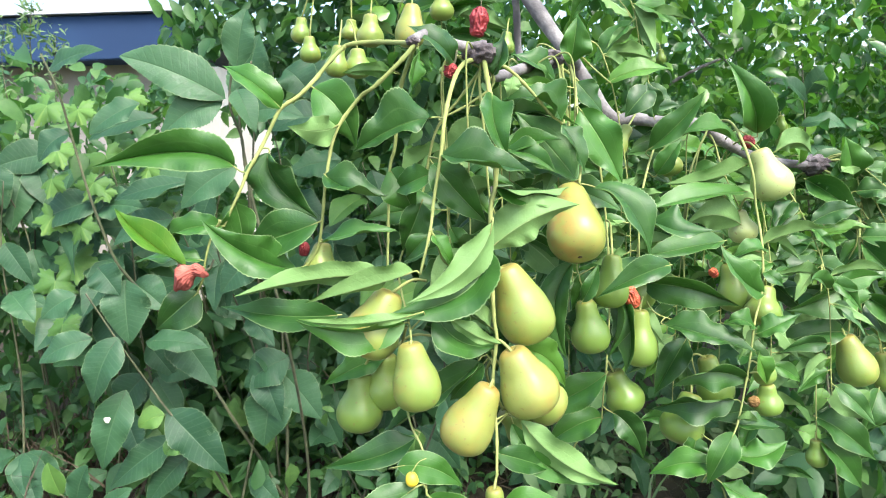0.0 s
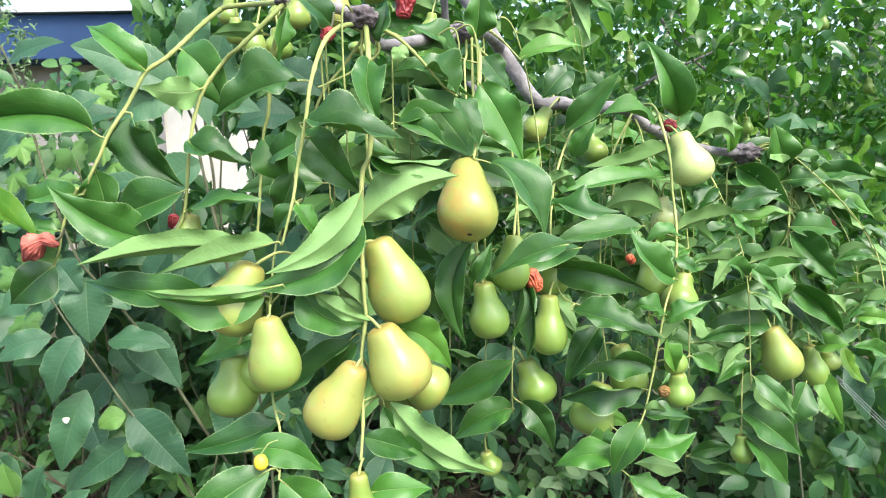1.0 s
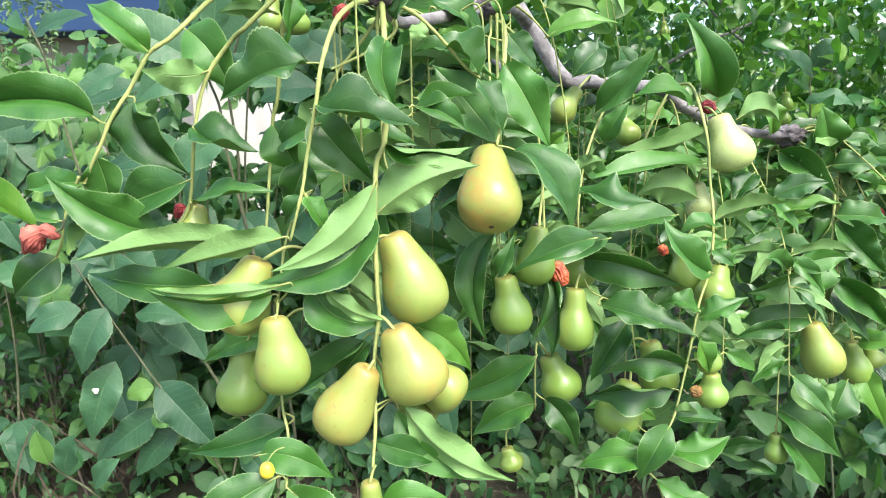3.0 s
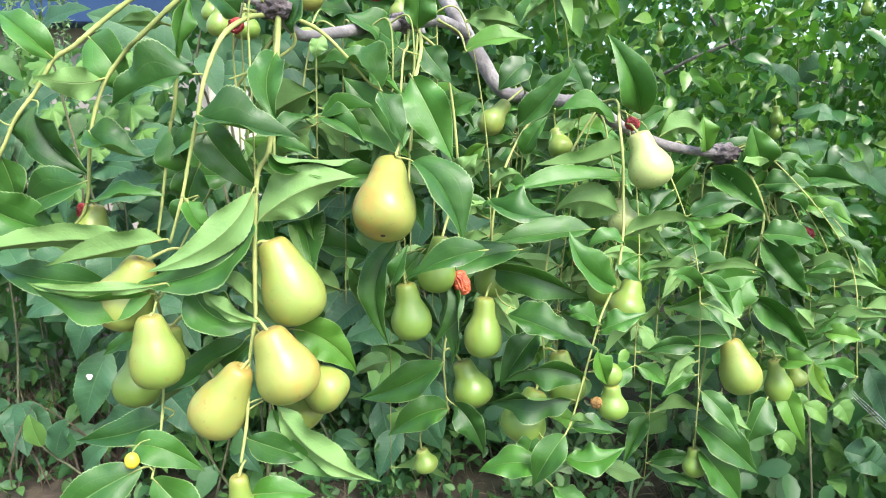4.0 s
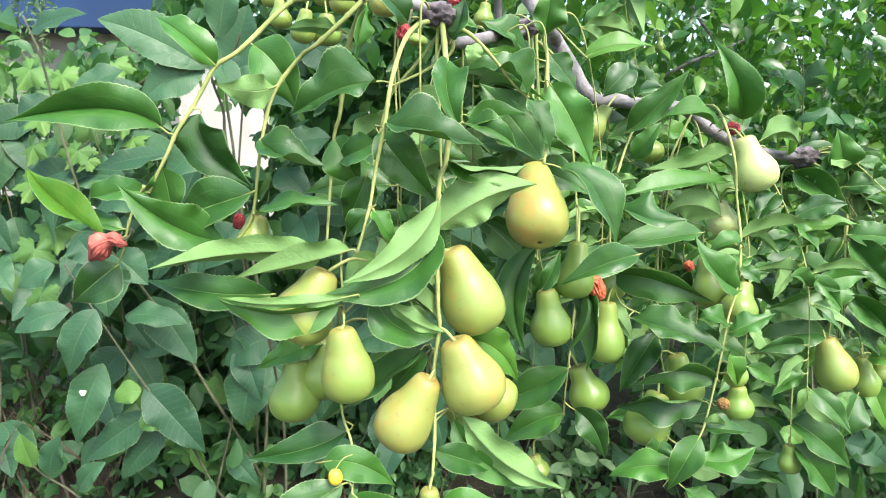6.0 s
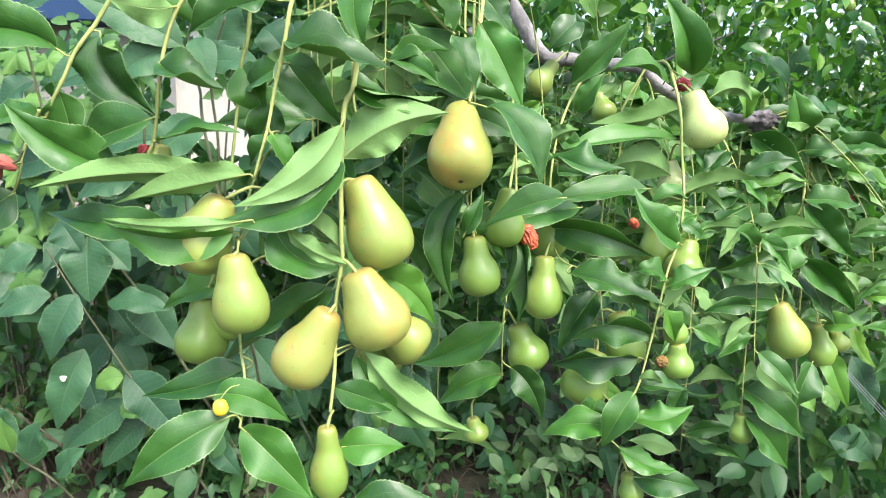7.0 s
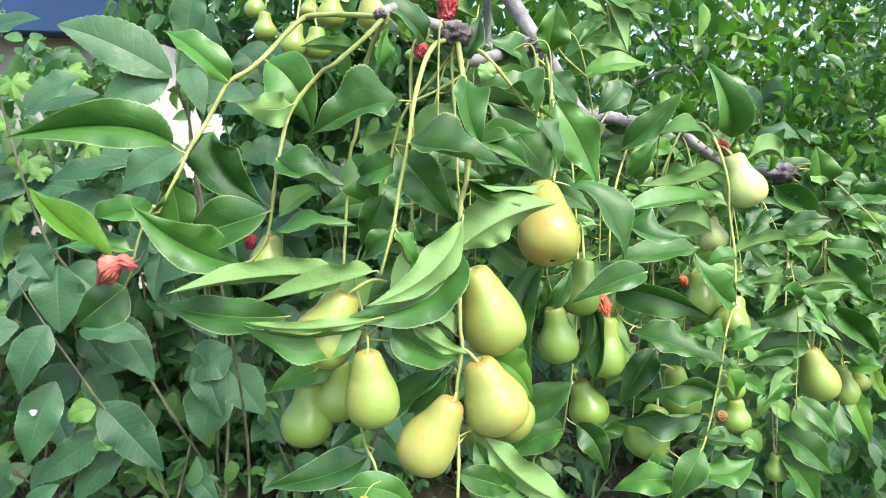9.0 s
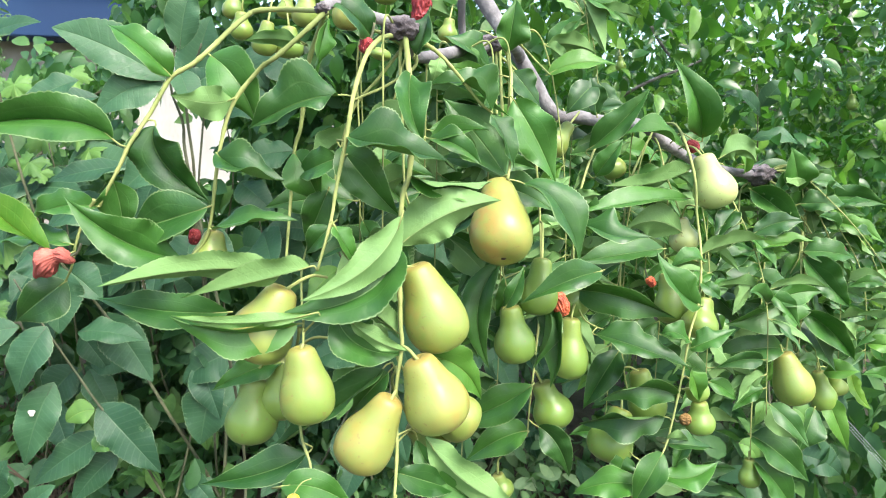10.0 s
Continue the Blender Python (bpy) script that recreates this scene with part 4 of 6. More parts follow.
leaf(t_strand_b, (0.405, 0.262, 1.345), (0.419, 0.250, 1.342), (0.431, 0.250, 1.326), 0.0249, (0, 0.9, 0.4), 40)
leaf(t_strand_c, (0.381, 0.288, 1.355), (0.389, 0.278, 1.342), (0.402, 0.280, 1.325), 0.0228, (0, 0.3, 0.9), 25)
leaf(t_strand_d, (0.369, 0.300, 1.326), (0.351, 0.294, 1.334), (0.336, 0.300, 1.337), 0.0249, (0, 0.6, 0.8), 25, 1)
leaf(t_strand_d, (0.375, 0.310, 1.354), (0.355, 0.304, 1.362), (0.340, 0.310, 1.365), 0.0262, (0, 0.5, 0.9), 25)
leaf(t_outer, (0.373, 0.240, 1.327), (0.380, 0.229, 1.308), (0.393, 0.230, 1.285), 0.0268, (0.6, 0.2, 0.7), 30)
leaf(t_right, (0.299, 0.200, 1.340), (0.294, 0.194, 1.325), (0.293, 0.200, 1.307), 0.0229, (-0.5, 0.08, -0.8), 30)
leaf(t_right, (0.303, 0.200, 1.339), (0.324, 0.194, 1.332), (0.349, 0.200, 1.319), 0.0215, (0.2, 0.7, 0.6), 30)
leaf(t_outer_b, (0.429, 0.210, 1.271), (0.440, 0.199, 1.273), (0.457, 0.200, 1.269), 0.0198, (0, 0.5, 0.9), 20, 1)
leaf(t_outer_b, (0.421, 0.215, 1.274), (0.408, 0.209, 1.286), (0.401, 0.215, 1.293), 0.0195, (0, 0.24, -0.8), 25)
leaf(t_outer_c, (0.337, 0.240, 1.275), (0.319, 0.234, 1.269), (0.306, 0.240, 1.257), 0.0244, (0, 0.28, -0.7), 25)
leaf(t_right, (0.267, 0.210, 1.447), (0.288, 0.209, 1.455), (0.307, 0.220, 1.443), 0.0259, (0, 0.28, -0.6), 25)
leaf(t_low, (-0.075, -0.030, 1.277), (-0.099, -0.036, 1.269), (-0.136, -0.030, 1.258), 0.0233, (0, 0.7, 0.65), 22)
leaf(t_low, (-0.072, -0.070, 1.265), (-0.097, -0.081, 1.253), (-0.124, -0.080, 1.230), 0.0264, (0.1, 0.5, 0.9), 14)
leaf(t_low, (-0.066, -0.070, 1.259), (-0.049, -0.076, 1.246), (-0.029, -0.070, 1.219), 0.0266, (-0.2, 0.5, 0.9), 14)
leaf(t_main, (-0.020, -0.045, 1.237), (-0.002, -0.048, 1.241), (0.017, -0.040, 1.236), 0.0224, (0.1, 0.6, 0.9), 14)
leaf(t_main, (-0.023, -0.040, 1.270), (-0.005, -0.041, 1.265), (0.012, -0.030, 1.253), 0.0209, (0.1, 0.6, 0.8), 20)
leaf(t_main, (-0.007, -0.034, 1.289), (0.020, -0.040, 1.263), (0.056, -0.034, 1.243), 0.0228, (0.3, 0.12, -1), 18)
leaf(t_main, (-0.012, -0.028, 1.284), (0.008, -0.033, 1.258), (0.047, -0.026, 1.239), 0.0200, (-0.2, 0.4, 0.9), 20)
leaf(t_main, (-0.016, -0.050, 1.201), (0.012, -0.056, 1.210), (0.040, -0.050, 1.207), 0.0283, (0, 0.7, 0.7), 18)
leaf(t_main, (-0.029, -0.050, 1.209), (-0.050, -0.056, 1.206), (-0.073, -0.050, 1.192), 0.0225, (0, 0.7, 0.7), 18)
leaf(t_low, (-0.085, -0.055, 1.270), (-0.064, -0.058, 1.270), (-0.045, -0.050, 1.253), 0.0211, (0, 0.7, 0.8), 18)
leaf(t_spray, (0.172, 0.080, 1.179), (0.192, 0.074, 1.169), (0.217, 0.080, 1.162), 0.0218, (0, 0.8, 0.5), 20)
leaf(t_spray, (0.185, 0.085, 1.153), (0.209, 0.079, 1.154), (0.238, 0.085, 1.144), 0.0273, (0, 0.6, 0.9), 15)
leaf(t_inner, (0.114, 0.050, 1.370), (0.088, 0.040, 1.364), (0.059, 0.045, 1.348), 0.0230, (0.1, 0.6, 0.8), 24)
leaf(t_inner, (0.049, 0.050, 1.344), (0.055, 0.045, 1.359), (0.061, 0.050, 1.373), 0.0130, (-0.2, 0.3, 0.9), 20)
leaf(t_outer_b, (0.435, 0.235, 1.233), (0.442, 0.230, 1.213), (0.462, 0.235, 1.193), 0.0200, (0.2, 0.3, 0.9), 16, 2)
# fruits
fruit((0.0448, 0.0778, 1.4278), (0.0452, 0.0382, 1.3792), 0.0434, 0.68, (0.050, 0.067, 1.434))
fruit((-0.0143, -0.0130, 1.3847), (0.0063, -0.0130, 1.3343), 0.0376, 0.42, (-0.023, -0.016, 1.382))
fruit((-0.0124, -0.0310, 1.3347), (0.0054, -0.0310, 1.2923), 0.0378, 0.62, (-0.021, -0.026, 1.340))
fruit((-0.0260, -0.0360, 1.3130), (-0.0490, -0.0360, 1.2710), 0.0335, 0.85, (-0.024, -0.030, 1.315))
fruit((-0.0750, -0.0460, 1.3454), (-0.0700, -0.0460, 1.3029), 0.0303, 0.25, (-0.074, -0.044, 1.346))
fruit((-0.1140, 0.0160, 1.3060), (-0.1170, 0.0100, 1.2640), 0.0330, 0.05, (-0.094, 0.000, 1.331))
fruit((-0.0960, 0.0200, 1.3180), (-0.1000, 0.0200, 1.2770), 0.0310, 0.05, (-0.062, 0.010, 1.333))
fruit((-0.0869, -0.0246, 1.3729), (-0.1061, -0.0299, 1.3326), 0.0356, 0.45, (-0.065, -0.010, 1.376))
fruit((0.0563, 0.0750, 1.3391), (0.0637, 0.0750, 1.2964), 0.0308, 0.05, None)
fruit((0.0817, 0.0904, 1.3717), (0.0763, 0.0786, 1.3313), 0.0292, 0.05, (0.090, 0.145, 1.393))
fruit((0.119, 0.150, 1.356), (0.122, 0.150, 1.311), 0.0310, 0.05, (0.120, 0.150, 1.373))
fruit((0.1152, 0.1281, 1.3165), (0.1148, 0.1234, 1.2665), 0.0314, 0.05, (0.123, 0.140, 1.328))
fruit((0.0969, 0.1438, 1.2559), (0.1131, 0.1392, 1.2171), 0.0345, 0.10, (0.084, 0.115, 1.274))
fruit((0.160, 0.120, 1.242), (0.144, 0.110, 1.201), 0.0379, 0.05, (0.161, 0.128, 1.249))
fruit((0.177, 0.135, 1.270), (0.189, 0.130, 1.227), 0.0330, 0.05, (0.166, 0.140, 1.270))
fruit((0.2162, 0.1020, 1.2557), (0.2188, 0.1020, 1.2281), 0.0243, 0.00, (0.195, 0.088, 1.271))
fruit((0.211, 0.105, 1.271), (0.2195, 0.105, 1.255), 0.0185, 0.00, (0.195, 0.090, 1.278))
fruit((0.2437, 0.1954, 1.4497), (0.2603, 0.1866, 1.4033), 0.0380, 0.15, (0.237, 0.210, 1.457), sunlit_skin)
fruit((0.234, 0.210, 1.391), (0.242, 0.210, 1.360), 0.0275, 0.10, (0.233, 0.175, 1.405), sunlit_skin)
fruit((0.240, 0.160, 1.327), (0.232, 0.150, 1.293), 0.0317, 0.10, (0.219, 0.125, 1.337))
fruit((0.218, 0.190, 1.343), (0.223, 0.180, 1.298), 0.0313, 0.10, (0.223, 0.140, 1.362))
fruit((0.3415, 0.2027, 1.2642), (0.3575, 0.1933, 1.2158), 0.0361, 0.40, None)
fruit((0.3939, 0.2256, 1.2384), (0.4021, 0.2214, 1.1976), 0.0260, 0.10, None)
fruit((0.3173, 0.1998, 1.1574), (0.3197, 0.1982, 1.1289), 0.0213, 0.00, None)
fruit((0.131, 0.230, 1.475), (0.110, 0.220, 1.447), 0.0239, 0.20, (0.151, 0.290, 1.484))
fruit((0.180, 0.270, 1.451), (0.188, 0.260, 1.424), 0.0244, 0.20, (0.178, 0.260, 1.470))
fruit((0.413, 0.230, 1.232), (0.422, 0.230, 1.212), 0.0199, 0.20, (0.391, 0.220, 1.244))
fruit((-0.134, 0.010, 1.400), (-0.139, 0.008, 1.375), 0.0219, 0.30, (-0.135, 0.002, 1.403))
fruit((-0.004, 0.002, 1.299), (0.025, 0.000, 1.278), 0.0305, 0.30, (-0.024, -0.020, 1.332))
fruit((-0.015, 0.010, 1.278), (0.006, 0.010, 1.258), 0.0269, 0.20, (-0.024, -0.020, 1.325))
fruit((-0.026, -0.050, 1.252), (-0.024, -0.050, 1.210), 0.0216, 0.20, (-0.023, -0.045, 1.259))
fruit((0.182, 0.090, 1.154), (0.188, 0.088, 1.130), 0.0193, 0.00, (0.173, 0.082, 1.174))
fruit((0.063, 0.150, 1.169), (0.070, 0.150, 1.148), 0.0214, 0.10, (0.064, 0.140, 1.190))
fruit((-0.019, -0.050, 1.208), (-0.016, -0.050, 1.185), 0.0188, 0.30, (-0.023, -0.050, 1.212))
fruit((-0.221, 0.420, 1.622), (-0.224, 0.420, 1.591), 0.0249, 0.20, (-0.194, 0.400, 1.658))
fruit((-0.209, 0.400, 1.596), (-0.209, 0.400, 1.565), 0.0258, 0.20, (-0.194, 0.400, 1.658))
fruit((-0.159, 0.300, 1.570), (-0.165, 0.300, 1.537), 0.0252, 0.20, (-0.159, 0.330, 1.601))
fruit((-0.142, 0.320, 1.569), (-0.143, 0.320, 1.537), 0.0308, 0.20, (-0.150, 0.330, 1.601))
fruit((-0.132, 0.380, 1.616), (-0.134, 0.380, 1.578), 0.0318, 0.20, (-0.127, 0.400, 1.657))
fruit((-0.157, 0.400, 1.614), (-0.160, 0.400, 1.590), 0.0230, 0.20, (-0.157, 0.400, 1.658))
fruit((-0.082, 0.360, 1.622), (-0.087, 0.360, 1.573), 0.0349, 0.80, (-0.084, 0.400, 1.657))
fruit((-0.116, 0.400, 1.667), (-0.118, 0.400, 1.638), 0.0296, 0.20, (-0.106, 0.400, 1.689))
fruit((-0.048, 0.420, 1.647), (-0.048, 0.420, 1.613), 0.0305, 0.20, (-0.046, 0.420, 1.667))
fruit((-0.043, 0.200, 1.534), (-0.045, 0.200, 1.524), 0.0188, 0.20, (-0.042, 0.250, 1.553))
fruit((0.022, 0.320, 1.582), (0.019, 0.320, 1.558), 0.0210, 0.20, (0.028, 0.350, 1.601))
# dried fruits
dried_fruit((-0.2040, -0.0200, 1.3890), (-0.2240, -0.0200, 1.3800), 0.0165, dusty_skin, 0.2)
dried_fruit((0.094, 0.090, 1.345), (0.100, 0.090, 1.329), 0.0119)
dried_fruit((-0.005, 0.340, 1.611), (-0.010, 0.340, 1.582), 0.0195, crimson_skin)
dried_fruit((0.426, 0.272, 1.356), (0.437, 0.272, 1.350), 0.0134, crimson_skin)
dried_fruit((-0.043, 0.026, 1.516), (-0.047, 0.026, 1.508), 0.0090, crimson_skin)
dried_fruit((0.237, 0.215, 1.459), (0.248, 0.215, 1.455), 0.0112, crimson_skin)
dried_fruit((0.193, 0.170, 1.342), (0.198, 0.170, 1.335), 0.0078)
dried_fruit((0.201, 0.100, 1.240), (0.209, 0.100, 1.242), 0.0089, brown_skin)
dried_fruit((-0.149, 0.020, 1.399), (-0.150, 0.020, 1.390), 0.0072, crimson_skin)

limb("branch", [(0.12, 0.9, 1.95), (0.05, 0.55, 1.82), (0.02, 0.40, 1.72)] + main_line[:1] + main_line[1:], 0.0092, 0.0042)
limb("branch", cross_line, 0.0026, 0.0054)
limb("branch", stick_line, 0.0045, 0.003)
limb("limb", [(2.6, 3.6, 1.4), (2.3, 3.2, 2.0), (1.6, 2.5, 2.35), (0.8, 1.7, 2.3), (0.3, 1.15, 2.08), (0.12, 0.9, 1.95)], 0.04, 0.0095)
limb("trunk", [(2.6, 3.6, -0.05), (2.62, 3.62, 0.5), (2.58, 3.58, 1.0), (2.6, 3.6, 1.4), (2.67, 3.7, 2.0), (2.65, 3.8, 2.7)], 0.06, 0.025)
fruit((-0.0755, -0.074, 1.2760), (-0.0748, -0.074, 1.2672), 0.0076, 0.6, (-0.0665, -0.07, 1.2825), yellow_skin, "young_fruit", "small round bright yellow young fruit on a short stalk")

for way in (((0.663, 1.850, 1.608), (0.761, 1.800, 1.668), (0.855, 1.800, 1.707), (0.995, 1.850, 1.764), (1.156, 1.900, 1.821)), ((0.807, 1.800, 1.869), (0.845, 1.800, 1.758), (0.869, 1.800, 1.706)), ((0.781, 1.900, 1.874), (0.855, 1.900, 1.774), (0.967, 1.900, 1.680), (1.118, 1.950, 1.634), (1.441, 2.200, 1.605))):
    limb("limb", way, 0.006, 0.003, 8, 24)

# leaves deeper in the spray, on the same twigs
rnd = random.Random(5)


def blocks_view(m, reach):
    """Whether a leaf at m would cover a fruit or the branch, seen from about the camera."""
    for c, w in keep_in_view:
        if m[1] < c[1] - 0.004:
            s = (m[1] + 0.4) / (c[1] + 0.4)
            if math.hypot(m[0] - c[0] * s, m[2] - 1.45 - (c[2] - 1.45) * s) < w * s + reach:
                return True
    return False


keep_in_view = hung + [(Vector(p), 0.01) for p in smooth_line(main_line[1:], 24)]


anchors = np.vstack([smooth_line(main_line, 40), smooth_line(cross_line, 30), [(0.05, 0.55, 1.82), (0.02, 0.40, 1.72), (0.08, 0.7, 1.88)]])


def fill(n, x0, x1, y0, y1, z0, z1, size=(0.045, 0.075)):
    """Bearing twigs that hang from the nearest branch, with leaves set alternately along them."""
    shoots = []
    for _ in range(max(2, n // 11)):
        best = None
        for _ in range(18):
            p = np.array([rnd.uniform(x0, x1), rnd.uniform(y0, y1), rnd.uniform(z0, 0.6 * z0 + 0.4 * z1)])
            a = anchors[np.linalg.norm(anchors - np.array([p[0], p[1], z1]), axis=1).argmin()]
            away = (p - a) * (1, 1, 0)
            far = np.linalg.norm(away) + 1e-6
            crest = a + away * min(1.0, 0.035 / far) + np.array([0, 0, rnd.uniform(-0.004, 0.006)])
            knee = crest + 0.45 * (p - crest) + 0.35 * away * (1 - min(1.0, 0.035 / far))
            line = [a, crest, knee, p]
            cost = sum(blocks_view(q, 0.002) for q in smooth_line(line, 16))
            if best is None or cost < best[0]:
                best = (cost, line)
            if cost == 0:
                break
        if best[0] < 2 or not shoots:
            shoots.append(twig(best[1], 0.0010, 0.0006))
    for i in range(n):
        shoot = shoots[i % len(shoots)]
        pts = courses[shoot.name]
        for _ in range(5):
            b = pts[rnd.randint(len(pts) // 3 + 1, len(pts) - 1)]
            d = np.array([rnd.uniform(0.25, 1) * rnd.choice((-1, 1)), rnd.uniform(-0.5, 0.3), rnd.uniform(-0.8, 0.25)])
            d *= rnd.uniform(*size) / np.linalg.norm(d)
            b = b + d * 0.08
            m = b + 0.5 * d + np.array([0, 0, 0.004])
            if not blocks_view(m, np.linalg.norm(d) * 0.3):
                leaf(shoot, tuple(b), tuple(m), tuple(b + d), np.linalg.norm(d) * rnd.uniform(0.42, 0.55), (rnd.uniform(-0.5, 0.5), rnd.choice((0.9, 0.6, 0.3, -0.3)), rnd.uniform(0.5, 1) * rnd.choice((1, 1, 1, 1, -0.8, -0.8))), rnd.uniform(14, 38), 1 if rnd.random() < 0.12 else 0)
                break



fill(17, -0.13, 0.0, 0.03, 0.1, 1.34, 1.48, (0.04, 0.065))
fill(24, -0.14, 0.02, 0.12, 0.26, 1.3, 1.5, (0.045, 0.07))
fill(6, -0.12, -0.03, 0.02, 0.06, 1.33, 1.5, (0.03, 0.055))
fill(22, 0.0, 0.12, 0.14, 0.24, 1.2, 1.46, (0.04, 0.065))
fill(12, 0.03, 0.13, 0.1, 0.16, 1.22, 1.5, (0.03, 0.055))
fill(34, 0.12, 0.27, 0.2, 0.32, 1.2, 1.44, (0.035, 0.06))
fill(26, 0.1, 0.24, 0.15, 0.22, 1.22, 1.46, (0.03, 0.05))
fill(14, 0.16, 0.26, 0.1, 0.18, 1.2, 1.42, (0.025, 0.045))
fill(26, 0.24, 0.42, 0.27, 0.38, 1.16, 1.4, (0.035, 0.06))
fill(22, 0.27, 0.42, 0.2, 0.3, 1.18, 1.42, (0.03, 0.05))
fill(18, 0.38, 0.52, 0.22, 0.32, 1.18, 1.4, (0.035, 0.06))
fill(22, 0.02, 0.2, 0.16, 0.3, 1.1, 1.3, (0.04, 0.06))
fill(24, 0.1, 0.32, 0.26, 0.4, 1.14, 1.42, (0.04, 0.06))
fill(44, 0.04, 0.46, 0.3, 0.45, 1.14, 1.42, (0.045, 0.07))
fill(22, 0.38, 0.47, 0.2, 0.32, 1.14, 1.4, (0.04, 0.06))
fill(20, 0.28, 0.42, 0.19, 0.3, 1.06, 1.24, (0.04, 0.06))
fill(26, 0.12, 0.3, 0.12, 0.2, 1.2, 1.44, (0.03, 0.05))
fill(24, 0.28, 0.48, 0.18, 0.28, 1.2, 1.42, (0.03, 0.05))
fill(20, -0.24, 0.02, 0.3, 0.55, 1.53, 1.74, (0.055, 0.085))
fill(12, 0.0, 0.22, 0.3, 0.5, 1.48, 1.7, (0.04, 0.07))


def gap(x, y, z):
    """A lane cleared along directions from the camera, through the bushes to the house's side wall."""
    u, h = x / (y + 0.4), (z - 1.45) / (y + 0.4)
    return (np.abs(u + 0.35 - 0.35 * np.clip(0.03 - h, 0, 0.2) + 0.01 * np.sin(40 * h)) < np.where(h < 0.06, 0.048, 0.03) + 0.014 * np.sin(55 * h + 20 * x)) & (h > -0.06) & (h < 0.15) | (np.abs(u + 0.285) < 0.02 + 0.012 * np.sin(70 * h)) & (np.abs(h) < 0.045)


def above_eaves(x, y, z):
    """Places over the low thicket that would cover the eaves and the sky from the camera."""
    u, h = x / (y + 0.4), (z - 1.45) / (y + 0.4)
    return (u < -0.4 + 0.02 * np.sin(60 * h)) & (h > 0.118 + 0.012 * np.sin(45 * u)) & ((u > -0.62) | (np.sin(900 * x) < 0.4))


def crown(name, n, box, length, material, parent, label, lump=0.35, seed=1, up=0.5, keep=None):
    """Leaves gathered in lumps within a box."""
    g = np.random.default_rng(seed)
    lo, hi = np.array(box[0]), np.array(box[1])
    centres = lo + (hi - lo) * g.random((max(6, n // 40), 3))
    p = centres[g.integers(0, len(centres), n)] + g.normal(0, lump * 0.35, (n, 3))
    if keep is not None:
        p = p[keep(p)]
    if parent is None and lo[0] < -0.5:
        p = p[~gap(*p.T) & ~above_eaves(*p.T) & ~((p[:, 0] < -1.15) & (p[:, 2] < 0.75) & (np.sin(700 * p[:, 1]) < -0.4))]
    n = len(p)
    a = g.normal(0, 1, (n, 3)) + np.array([0, -0.35, -0.75])
    nr = g.normal(0, 0.6, (n, 3)) + np.array([0.1, -0.45, up])
    ln = length * g.uniform(0.65, 1.25, n)
    return crowd(name, p, a, nr, ln, ln * g.uniform(0.45, 0.6, n), material, parent, placed[parent.name] if parent else (0, 0, 0), label)


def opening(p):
    """Thins the crown along one direction from the camera, so that sky shows through."""
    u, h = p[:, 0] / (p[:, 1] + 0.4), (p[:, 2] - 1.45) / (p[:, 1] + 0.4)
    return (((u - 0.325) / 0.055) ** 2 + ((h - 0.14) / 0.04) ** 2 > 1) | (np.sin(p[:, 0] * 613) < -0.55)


lumps = lambda p: np.array([noise.noise(Vector((q[0] * 3.1, q[1] * 1.2, q[2] * 3.1))) for q in p])
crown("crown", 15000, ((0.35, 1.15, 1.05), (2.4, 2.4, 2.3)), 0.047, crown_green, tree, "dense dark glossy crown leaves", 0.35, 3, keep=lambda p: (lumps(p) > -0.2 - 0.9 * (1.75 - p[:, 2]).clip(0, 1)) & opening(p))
crown("crown", 4500, ((-0.2, 2.2, 0.7), (3.0, 3.6, 1.85)), 0.07, crown_green, tree, "dense dark glossy crown leaves", 0.5, 4)
crown("crown", 1500, ((-0.25, 0.75, 1.66), (0.45, 1.5, 2.3)), 0.055, crown_green, tree, "dense dark glossy crown leaves", 0.25, 6, keep=lambda p: p[:, 2] > 1.62)
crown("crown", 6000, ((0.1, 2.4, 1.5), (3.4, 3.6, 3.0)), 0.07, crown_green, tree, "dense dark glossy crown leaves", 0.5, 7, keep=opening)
for x, y, z, w in ((0.828, 1.325, 1.51, 0.03), (0.835, 1.34, 1.47, 0.028), (1.25, 1.5, 1.62, 0.03), (0.6, 1.6, 1.72, 0.03), (1.4, 1.7, 1.6, 0.035), (1.05, 1.4, 1.78, 0.03)):
    fruit((x, y, z), (x + 0.005, y, z - w * 1.5), w, 0.05, (x, y + 0.02, z + 0.03))

# ---- broad-leaved bushes and the vine on the other side ----
bush = thing("mulberry_bush", (-0.95, 2.0, 0), "broad-leaved bush with long stems and matte toothed leaves", "bush")


def stem(line, r0, r1, parent, n=40):
    pts = smooth_line(line, n)
    v, f = tube(pts, np.linspace(r0, r1, n), 8, 0.12, next(seeds))
    return part("stem", v, f, [brown_stem], parent, pts[0])


def broad_leaf(parent, base, tip, width, face, fold=14, young=False, mid=None, origin=None):
    k = next(seeds)
    b, t = np.array(base), np.array(tip)
    m = np.array(mid) if mid else 0.5 * (b + t) + np.array([0, -0.01, 0.012])
    v, f, s, a = blade(base, m, tip, width, face, fold, rows=49, shape=(0.3, 0.85), wave=0.08, seed=k, heart=0.16, stalk=0.03, origin=origin, tooth=0.97, twist=random.Random(k).uniform(-0.5, 0.5))
    return part("leaf", v, f, [vine_top if young else broad_top, broad_under, brown_stem], parent, base, slots=s, attribute=("blade", a))


